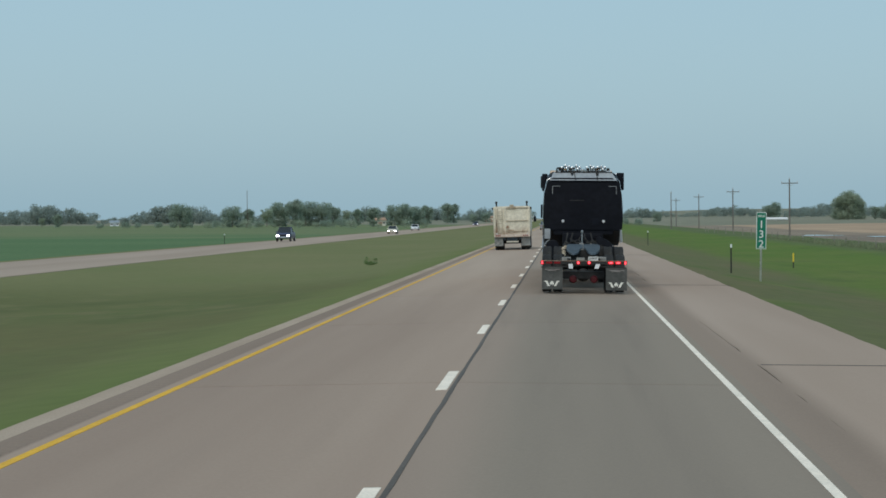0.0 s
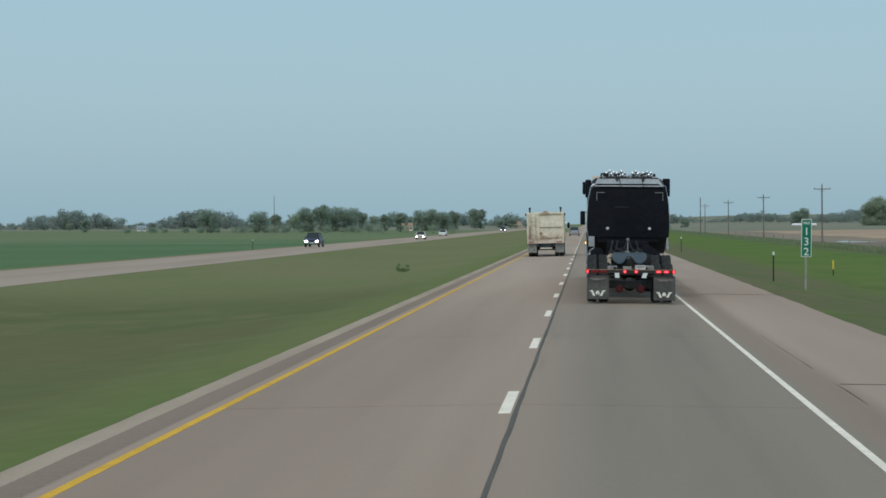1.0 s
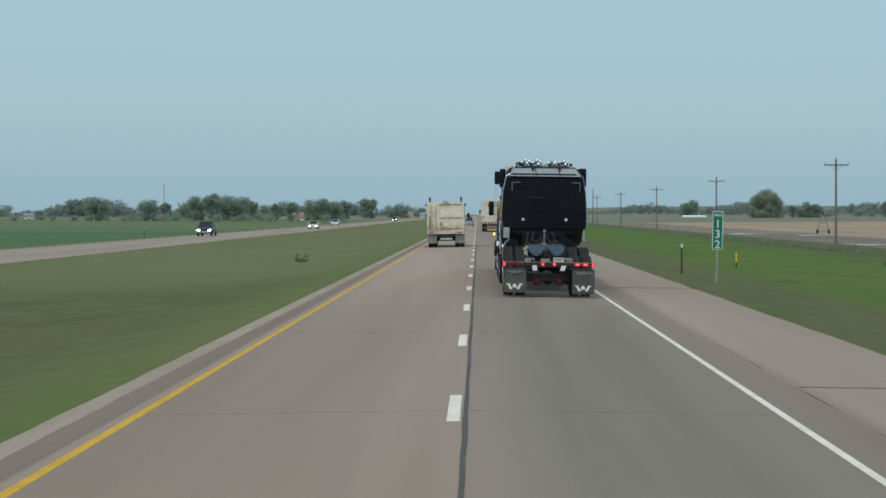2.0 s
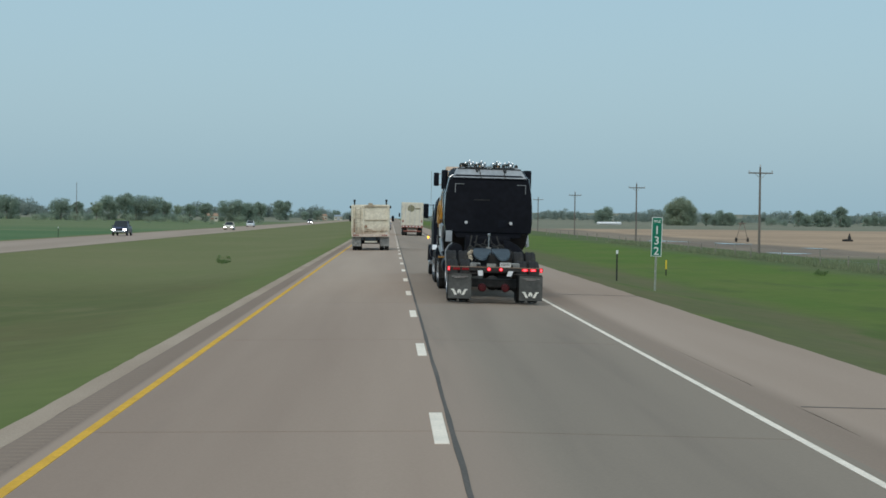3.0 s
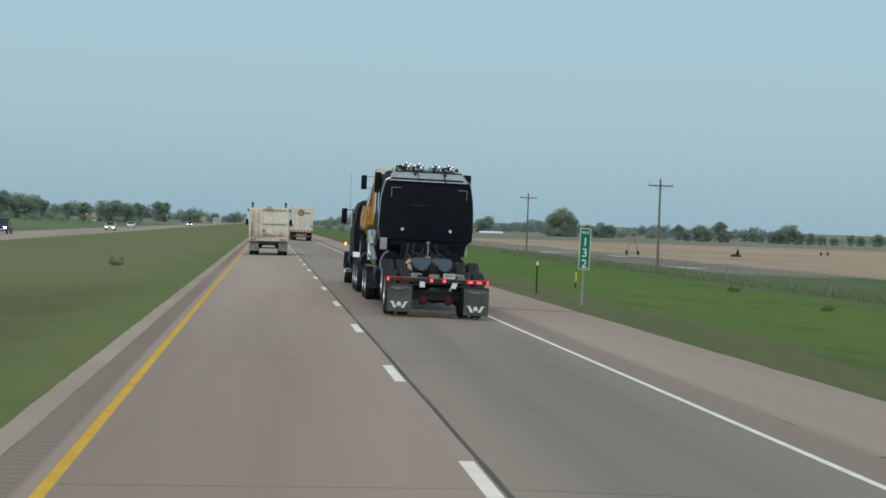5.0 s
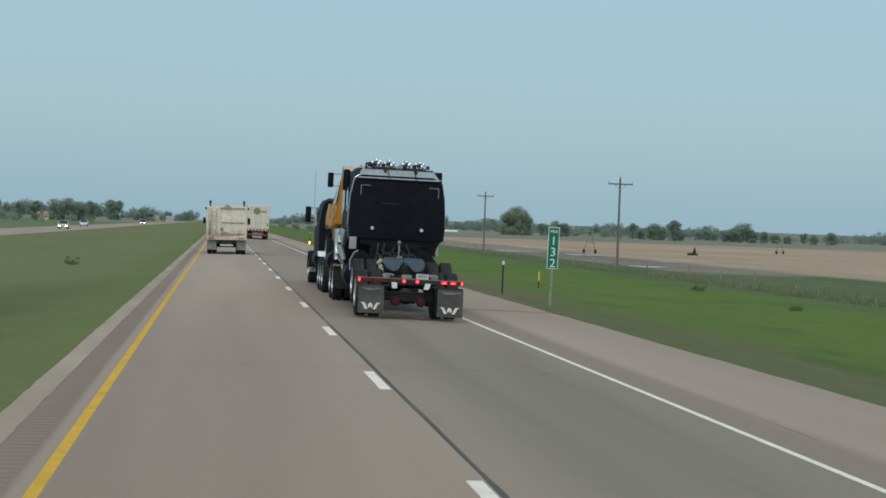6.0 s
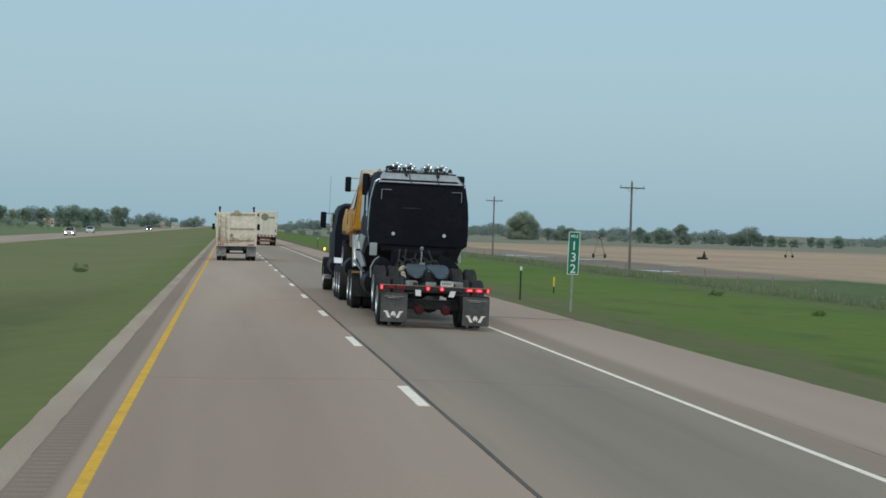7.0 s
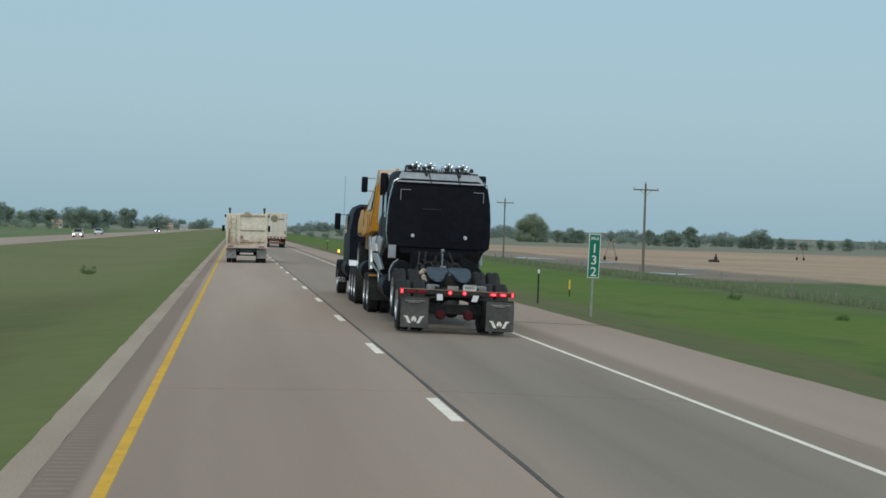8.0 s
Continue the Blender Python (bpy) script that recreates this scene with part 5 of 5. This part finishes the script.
def bare_pole(m, h):
    t = thing("utility_pole", m, "plain dark wooden pole without crossarm", "power pole")
    bm = B()
    rod(bm, (0, 0, -0.5), (0, 0, h), 0.14, 10, 0.09)
    part("pole", bm, POLE_W, t, smooth=True)
    bm = B()
    box(bm, -0.12, 0.12, -0.12, 0.12, h - 0.3, h - 0.05, 0.02)
    part("cap", bm, GALV, t)
    return t


bare_pole(at_ground(27.0, 410), 8.8)
bare_pole(at_ground(-118, 690), 14.0)

# field fence: posts and three wires
fence = thing("fence", pose(0, 0, 0), "low wire fence of pale wooden posts along the field", "fence", kind="structure")
post_mesh, fy, fence_ys = None, 8.0, []
frng = random.Random(9)
while fy < 330:
    gz = ground_z(28.6, fy)
    if post_mesh is None:
        bm = B()
        rod(bm, (0, 0, -0.3), (0, 0, 1.05), 0.055, 8, 0.045)
        ob = part("fence_post", bm, POST_W, fence)
        post_mesh = ob.data
    else:
        ob = new("fence_post", post_mesh)
        ob.parent = fence
    ob.location = (28.6 + frng.uniform(-0.15, 0.15), fy, gz + frng.uniform(-0.25, 0.05))
    ob.rotation_euler = (frng.uniform(-0.1, 0.1), frng.uniform(-0.08, 0.08), 0)
    fence_ys.append(fy)
    fy += frng.uniform(7, 17)
for zz in (0.5, 0.85):
    bm = B()
    for ya, yb in zip(fence_ys, fence_ys[1:]):
        rod(bm, (28.6, ya, ground_z(28.6, ya) + zz), (28.6, yb, ground_z(28.6, yb) + zz), 0.004, 4)
    part("wire", bm, WIRE, fence)


def pivot_tower(m):
    t = thing("irrigation_tower", m, "spindly steel irrigation tower on two wheels", "irrigation tower", "towers in the field")
    for s in (-1, 1):
        bm = B()
        turned(bm, (s * 0.95, 0, 0.36), "x", [(-0.09, 0.22), (-0.10, 0.31), (-0.05, 0.36), (0.05, 0.36), (0.10, 0.31), (0.09, 0.22)], 20)
        part("tyre", bm, RUBBER, t, smooth=True)
        bm = B()
        rod(bm, (s * 0.95, 0, 0.42), (s * 0.25, 0, 2.9), 0.07, 8)
        part("leg", bm, WEATHERED, t)
    bm = B()
    box(bm, -1.0, 1.0, -0.06, 0.06, 0.40, 0.50, 0.02)
    part("base_beam", bm, WEATHERED, t)
    bm = B()
    rod(bm, (-0.5, 0, 1.76), (0.5, 0, 1.76), 0.035, 8)
    part("brace", bm, WEATHERED, t)
    bm = B()
    rod(bm, (-0.5, 0, 2.92), (0.5, 0, 2.92), 0.06, 8)
    rod(bm, (0, -1.6, 2.98), (0, 1.6, 2.98), 0.085, 10)
    part("pipe", bm, WEATHERED, t)
    bm = B()
    box(bm, -0.12, 0.12, -0.1, 0.1, 2.95, 3.3, 0.02)
    part("control_box", bm, FRAME, t)
    return t


tower = pivot_tower(at_ground(49, 228, 10))
tower.scale = (0.9, 0.9, 0.9)
copy_thing(tower, at_ground(110, 345, 20))


def well_pump(m):
    t = thing("pump", m, "small dark well pump in the tilled field", "pump")
    bm = B()
    box(bm, -0.8, 0.8, -0.3, 0.3, 0, 0.3, 0.05)
    part("base", bm, FRAME, t)
    bm = B()
    turned(bm, (0.3, 0, 0.3), "z", [(0, 0.28), (0.5, 0.24), (0.6, 0.14), (0.95, 0.10)], 14)
    part("motor", bm, FRAME, t, smooth=True)
    bm = B()
    rod(bm, (0.3, 0, 0.35), (-0.9, 0, 0.25), 0.09, 10)
    part("outlet_pipe", bm, FRAME, t)
    return t


well_pump(at_ground(71, 258, 10))


def white_tank(m, length=8.6):
    t = thing("storage_tank", m, "long low white storage tank on saddles", "tank")
    bm = B()
    L = length / 2
    turned(bm, (0, 0, 1.0), "x", [(-L, 0.15), (-L + 0.12, 0.42), (-L + 0.4, 0.6), (L - 0.4, 0.6), (L - 0.12, 0.42), (L, 0.15)], 22)
    part("shell", bm, WHITE_C, t, "plain white shell", smooth=True)
    for x in (-L * 0.6, L * 0.6):
        bm = B()
        prism(bm, [(-0.6, 0), (0.6, 0), (0.5, 0.7), (-0.5, 0.7)], "x", x - 0.15, x + 0.15)
        part("saddle", bm, GALV, t)
    bm = B()
    rod(bm, (0.5, 0, 1.55), (0.5, 0, 1.85), 0.12, 10)
    part("valve", bm, GALV, t)
    return t


white_tank(at_ground(87.6, 750, -6), 10.0)


def farm_building(m, label, w, d, h, wall, roofm):
    t = thing("farm_shed", m, label, "farm building")
    bm = B()
    box(bm, -w / 2, w / 2, -d / 2, d / 2, -0.5, h, 0.02)
    body = part("wall", bm, wall, t)
    bm = B()
    prism(bm, [(-d / 2 - 0.3, h), (d / 2 + 0.3, h), (0, h + d * 0.28)], "x", -w / 2 - 0.3, w / 2 + 0.3)
    part("roof", bm, roofm, t)
    bm = B()
    box(bm, -w * 0.18, w * 0.18, -d / 2 - 0.05, -d / 2 + 0.02, 0, h * 0.75, 0.01)
    part("door", bm, roofm, t)
    for x in (-w * 0.34, w * 0.34):
        bm = B()
        box(bm, x - 0.5, x + 0.5, -d / 2 - 0.04, -d / 2 + 0.02, h * 0.4, h * 0.7, 0.01)
        part("window", bm, GLASS, body)
    return t


farm_building(at_ground(-78, 800, 20), "small red-roofed farm house among trees", 5, 4.5, 2.3, WHITE_P, RUST)
farm_building(at_ground(-121, 790, 10), "white farm outbuilding beside the trees", 4, 4, 3.5, WHITE_C, ALLOY)
farm_building(at_ground(-208, 860, 15), "low white shed at the edge of the wheat", 4, 3, 1.8, WHITE_C, ALLOY)
farm_building(at_ground(-52, 1400, 20), "pale farm house far along the road", 7, 6, 3, CREAM, RUST)
farm_building(at_ground(-44, 1560, 10), "small white shed far along the road", 6, 5, 3, WHITE_P, ALLOY)


# puddles along the wet edge of the field
def puddle(cx, cy, rx, ry, seed):
    rng = random.Random(seed)
    bm = B()
    zmax = max(ground_z(cx + dx * rx, cy + dy * ry) for dx in (-1, 0, 1) for dy in (-1, 0, 1)) + 0.02
    vs = []
    for k in range(30):
        a = 2 * math.pi * k / 30
        r = 0.8 + 0.2 * math.sin(3 * a + seed) + rng.uniform(-0.06, 0.06)
        vs.append(bm.verts.new((cx + rx * r * math.cos(a), cy + ry * r * math.sin(a), zmax)))
    bm.faces.new(vs)
    return tagged(part("puddle", bm, WATER), "shallow puddle of standing water in the field", "water", kind="structure")


puddle(36.2, 131, 2.2, 4.5, 1)
puddle(43.4, 204, 2.6, 8.0, 2)
puddle(37.6, 224, 3.2, 10.0, 3)
puddle(46.5, 168, 1.4, 5.0, 5)


# ---------------------------------------------------------------- plants
def leaf_cloud(rng, centres, count, size):
    """Many small leaf faces scattered round clump centres: arrays of corners."""
    c = np.array([x[:3] for x in centres])
    rad = np.array([x[3] for x in centres])
    pick = rng.choice(len(c), count, p=rad ** 2 / (rad ** 2).sum())
    d = rng.normal(size=(count, 3))
    d /= np.linalg.norm(d, axis=1)[:, None]
    r = rad[pick] * (0.35 + 0.70 * np.sqrt(rng.random(count)))
    p = c[pick] + d * r[:, None] * np.array([1, 1, 0.85])
    u = rng.normal(size=(count, 3))
    u -= (u * d).sum(1)[:, None] * d * 0.85
    u /= np.linalg.norm(u, axis=1)[:, None]
    v = np.cross(d, u)
    s = size * (0.6 + 0.8 * rng.random(count))[:, None]
    quad = np.stack([p - u * s, p - v * s * 0.6, p + u * s, p + v * s * 0.6], 1)
    return quad.reshape(-1, 3)


def leaf_mesh(name, pts, material):
    me = bpy.data.meshes.new(name)
    n = len(pts) // 4
    me.from_pydata(pts.tolist(), [], np.arange(n * 4).reshape(n, 4).tolist())
    me.materials.append(material)
    return me


def tree(seed, h, spread, leaf, name="tree", leaves=3600, label="", low=0.22, clumps=26):
    """A tapered trunk, forking limbs and a crown of small leaves with gaps."""
    rng = np.random.default_rng(seed)
    t = thing(name, pose(0, 0, -50), label, "tree")
    bm = B()
    top = Vector((rng.uniform(-0.3, 0.3), rng.uniform(-0.3, 0.3), h * 0.45))
    rod(bm, (0, 0, -0.3), top, h * 0.026, 9, h * 0.016)
    tips = []
    for k in range(9):
        a = 2 * math.pi * k / 9 + rng.uniform(-0.3, 0.3)
        st = Vector((0, 0, 0)).lerp(top, rng.uniform(0.45, 1.0))
        en = Vector((math.cos(a) * spread * rng.uniform(0.45, 0.8), math.sin(a) * spread * rng.uniform(0.45, 0.8), h * rng.uniform(0.5, 0.86)))
        mid = st.lerp(en, 0.5) + Vector((0, 0, h * 0.04))
        rod(bm, st, mid, h * 0.010, 6, h * 0.006)
        rod(bm, mid, en, h * 0.006, 6, h * 0.002)
        tips += [mid, en]
    part("trunk", bm, BARK, t)
    centres = [(*p, spread * rng.uniform(0.22, 0.36)) for p in tips]
    for k in range(clumps):
        a, q = rng.uniform(0, 2 * math.pi), math.sqrt(rng.random())
        z = rng.uniform(low, 0.93)
        w = spread * math.sqrt(max(0.05, 1 - ((z - 0.42) / 0.56) ** 2))
        centres.append((math.cos(a) * q * w * 0.85, math.sin(a) * q * w * 0.85, h * z, spread * rng.uniform(0.20, 0.36)))
    ob = new("crown", leaf_mesh("crown", leaf_cloud(rng, centres, leaves, h * 0.021), leaf))
    ob.parent = t
    return t


def put(ob, x, y, s, turn, label=""):
    c = copy_thing(ob, at_ground(x, y, turn))
    c.scale = (s, s, s * random.uniform(0.92, 1.06))
    if label:
        c["label"] = label
    return c


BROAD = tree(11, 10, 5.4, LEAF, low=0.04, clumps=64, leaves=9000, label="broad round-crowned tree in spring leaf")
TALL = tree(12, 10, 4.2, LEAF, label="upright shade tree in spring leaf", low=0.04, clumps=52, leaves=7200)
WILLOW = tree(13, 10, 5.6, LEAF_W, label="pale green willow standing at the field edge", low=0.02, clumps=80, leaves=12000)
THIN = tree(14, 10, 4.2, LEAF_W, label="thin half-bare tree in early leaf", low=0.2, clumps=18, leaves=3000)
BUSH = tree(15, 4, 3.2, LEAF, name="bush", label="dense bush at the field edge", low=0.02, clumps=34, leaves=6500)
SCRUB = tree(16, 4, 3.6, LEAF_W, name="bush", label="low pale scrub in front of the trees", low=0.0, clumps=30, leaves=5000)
rnd = random.Random(21)
LEFT = [  # bearing, distance ahead, scale, kind
    (-0.186, 745, 0.98, BROAD), (-0.181, 735, 0.5, BUSH), (-0.160, 740, 0.92, BROAD), (-0.152, 760, 0.8, TALL), (-0.143, 770, 0.85, THIN),
    (-0.137, 790, 1.12, BROAD), (-0.129, 785, 1.15, TALL), (-0.124, 800, 1.18, BROAD), (-0.116, 800, 1.1, BROAD), (-0.110, 810, 0.9, TALL),
    (-0.104, 830, 0.75, THIN), (-0.098, 840, 0.8, TALL), (-0.0905, 770, 0.85, TALL), (-0.080, 880, 1.0, BROAD), (-0.0745, 880, 1.08, BROAD),
    (-0.0700, 890, 1.0, BROAD), (-0.0645, 900, 0.95, TALL), (-0.066, 880, 0.7, BUSH), (-0.0545, 1150, 1.25, TALL), (-0.0515, 1160, 1.2, TALL), (-0.042, 1400, 0.7, BROAD),
    (-0.036, 1420, 0.8, BROAD), (-0.027, 1700, 0.9, BROAD), (-0.018, 1800, 0.9, BROAD),
    (-0.247, 800, 0.62, TALL), (-0.255, 810, 0.5, THIN), (-0.226, 700, 0.55, BUSH), (-0.213, 705, 0.7, BUSH), (-0.207, 720, 0.55, BUSH), (-0.197, 710, 0.62, BUSH),
    (-0.168, 700, 0.8, BUSH), (-0.147, 700, 0.75, BUSH), (-0.114, 720, 0.8, BUSH), (-0.106, 740, 0.9, BUSH)]
LEFT += [(-0.172 + 0.0105 * k + 0.003 * math.sin(k * 5.1), 690 + 22 * math.sin(k * 2.3), 0.62 + 0.2 * math.sin(k * 3.7), SCRUB) for k in range(11)]
for k, (b, dist, s, kind) in enumerate(LEFT):
    put(kind, b * dist * 1.045, dist - 50, s * 0.93, rnd.uniform(0, 360))
RIGHT = [
    (0.1565, 1010, 1.42, WILLOW), (0.1530, 1016, 1.25, WILLOW), (0.1605, 1018, 1.1, WILLOW), (0.171, 1020, 0.72, TALL), (0.1755, 1030, 0.55, BROAD),
    (0.179, 1040, 0.85, BROAD), (0.1835, 1040, 0.78, BROAD), (0.190, 1060, 1.0, BUSH), (0.2065, 1060, 1.3, BUSH), (0.213, 1050, 0.9, BUSH),
    (0.2215, 1030, 0.85, TALL), (0.226, 1040, 0.70, BROAD), (0.2325, 1010, 0.92, BROAD), (0.2365, 1015, 0.80, BROAD), (0.2445, 1000, 1.12, TALL), (0.2475, 1005, 0.62, BROAD),
    (0.259, 1250, 0.66, BROAD), (0.2635, 1260, 0.72, BROAD), (0.268, 1255, 0.6, BROAD), (0.2745, 1080, 0.75, BROAD), (0.2790, 1080, 0.9, BROAD), (0.2838, 1085, 1.18, BROAD),
    (0.289, 1090, 0.82, BROAD), (0.2955, 1100, 0.72, BROAD), (0.302, 1110, 0.62, BROAD), (0.309, 1110, 0.55, BROAD), (0.3185, 1140, 0.72, TALL), (0.324, 1150, 0.62, BROAD), (0.334, 1150, 0.8, BROAD),
    (0.1160, 1230, 1.12, BROAD), (0.1130, 1236, 0.95, BROAD), (0.044, 820, 0.7, BUSH), (0.036, 900, 0.8, BUSH), (0.030, 1100, 0.9, BUSH), (0.053, 1200, 0.6, BROAD)]
for k, (b, dist, s, kind) in enumerate(RIGHT):
    put(kind, b * dist * 0.81, dist * 0.87 - 50, s * 0.84, rnd.uniform(0, 360))
for src in (BROAD, TALL, WILLOW, THIN, BUSH, SCRUB):
    for o in (*src.children_recursive, src):
        bpy.data.objects.remove(o)


def far_wood(name, x0, x1, y0, y1, count, hmin, hmax, seed, label):
    """A distant belt of trees: leaf clumps over short stems, in one mesh."""
    rng = np.random.default_rng(seed)
    allp = []
    for k in range(count):
        q = (k + rng.random()) / count
        x, yv = x0 + (x1 - x0) * q, y0 + (y1 - y0) * q + rng.uniform(-25, 25)
        h = rng.uniform(hmin, hmax) * 0.86 * (0.8 + 0.4 * math.sin(q * 23 + seed))
        g0 = ground_z(x, yv)
        w = h * rng.uniform(0.5, 0.9)
        cs = [(x + rng.normal() * w * 0.5, yv + rng.normal() * w * 0.4, g0 + h * rng.uniform(0.15, 0.8), h * rng.uniform(0.22, 0.34)) for _ in range(8)]
        allp.append(leaf_cloud(rng, cs, 420, h * 0.055))
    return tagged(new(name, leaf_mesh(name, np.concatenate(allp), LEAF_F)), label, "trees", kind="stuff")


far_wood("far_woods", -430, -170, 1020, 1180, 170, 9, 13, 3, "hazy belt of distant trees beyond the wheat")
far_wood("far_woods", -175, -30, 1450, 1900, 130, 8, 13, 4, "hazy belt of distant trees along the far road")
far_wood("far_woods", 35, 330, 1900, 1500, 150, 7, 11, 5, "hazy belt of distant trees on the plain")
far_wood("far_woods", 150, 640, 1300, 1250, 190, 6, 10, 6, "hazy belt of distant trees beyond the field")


def blades(name, x0, x1, y0, y1, count, hmin, hmax, material, seed, label):
    """Tufts of grass, thicker towards the near end, in one mesh."""
    rng = np.random.default_rng(seed)
    q = rng.random(count) ** 2.2
    yv = y0 + (y1 - y0) * q
    x = x0 + (x1 - x0) * rng.random(count)
    z = np.array([ground_z(float(a), float(b)) for a, b in zip(x, yv)])
    base = np.stack([x, yv, z + 0.004], 1)
    grow = 1 + 0.9 * q
    out = []
    for k in range(3):
        a = rng.random(count) * 2 * np.pi
        w = (0.015 + 0.025 * rng.random(count)) * grow
        h = (hmin + (hmax - hmin) * rng.random(count) ** 2)
        d = np.stack([np.cos(a), np.sin(a), 0 * a], 1)
        off = rng.normal(size=(count, 3)) * np.array([0.05, 0.08, 0])
        lean = rng.normal(size=(count, 3)) * np.array([0.10, 0.10, 0])
        tip = base + off + lean + np.stack([0 * h, 0 * h, h], 1)
        out.append(np.stack([base + off - d * w[:, None], base + off + d * w[:, None], tip], 1))
    tri = np.concatenate(out).reshape(-1, 3)
    me = bpy.data.meshes.new(name)
    n = len(tri) // 3
    me.from_pydata(tri.tolist(), [], np.arange(n * 3).reshape(n, 3).tolist())
    me.materials.append(material)
    return tagged(new(name, me), label, "grass", kind="stuff")


blades("tall_grass", 27.6, 30.2, 6, 210, 5200, 0.10, 0.55, BLADES_D, 33, "tall grey-green grass growing along the fence")



def weed(m, label, s):
    t = thing("weed_clump", m, label, "weed", "weeds in the grass")
    rng = np.random.default_rng(int(s * 1000))
    cs = [(rng.normal() * 0.30 * s, rng.normal() * 0.5 * s, 0.08 * s + abs(rng.normal()) * 0.15 * s, 0.20 * s) for _ in range(16)]
    ob = new("leaves", leaf_mesh("leaves", leaf_cloud(rng, cs, 620, 0.05 * s), WEED))
    ob.parent = t
    return t


for x, yv, s in ((-10.5, 66, 0.75), (20.5, 12, 0.35), (22.5, 38, 0.5), (24, 62, 0.6)):
    weed(at_ground(x, yv), "dark leafy weed clump standing in the grass", s)
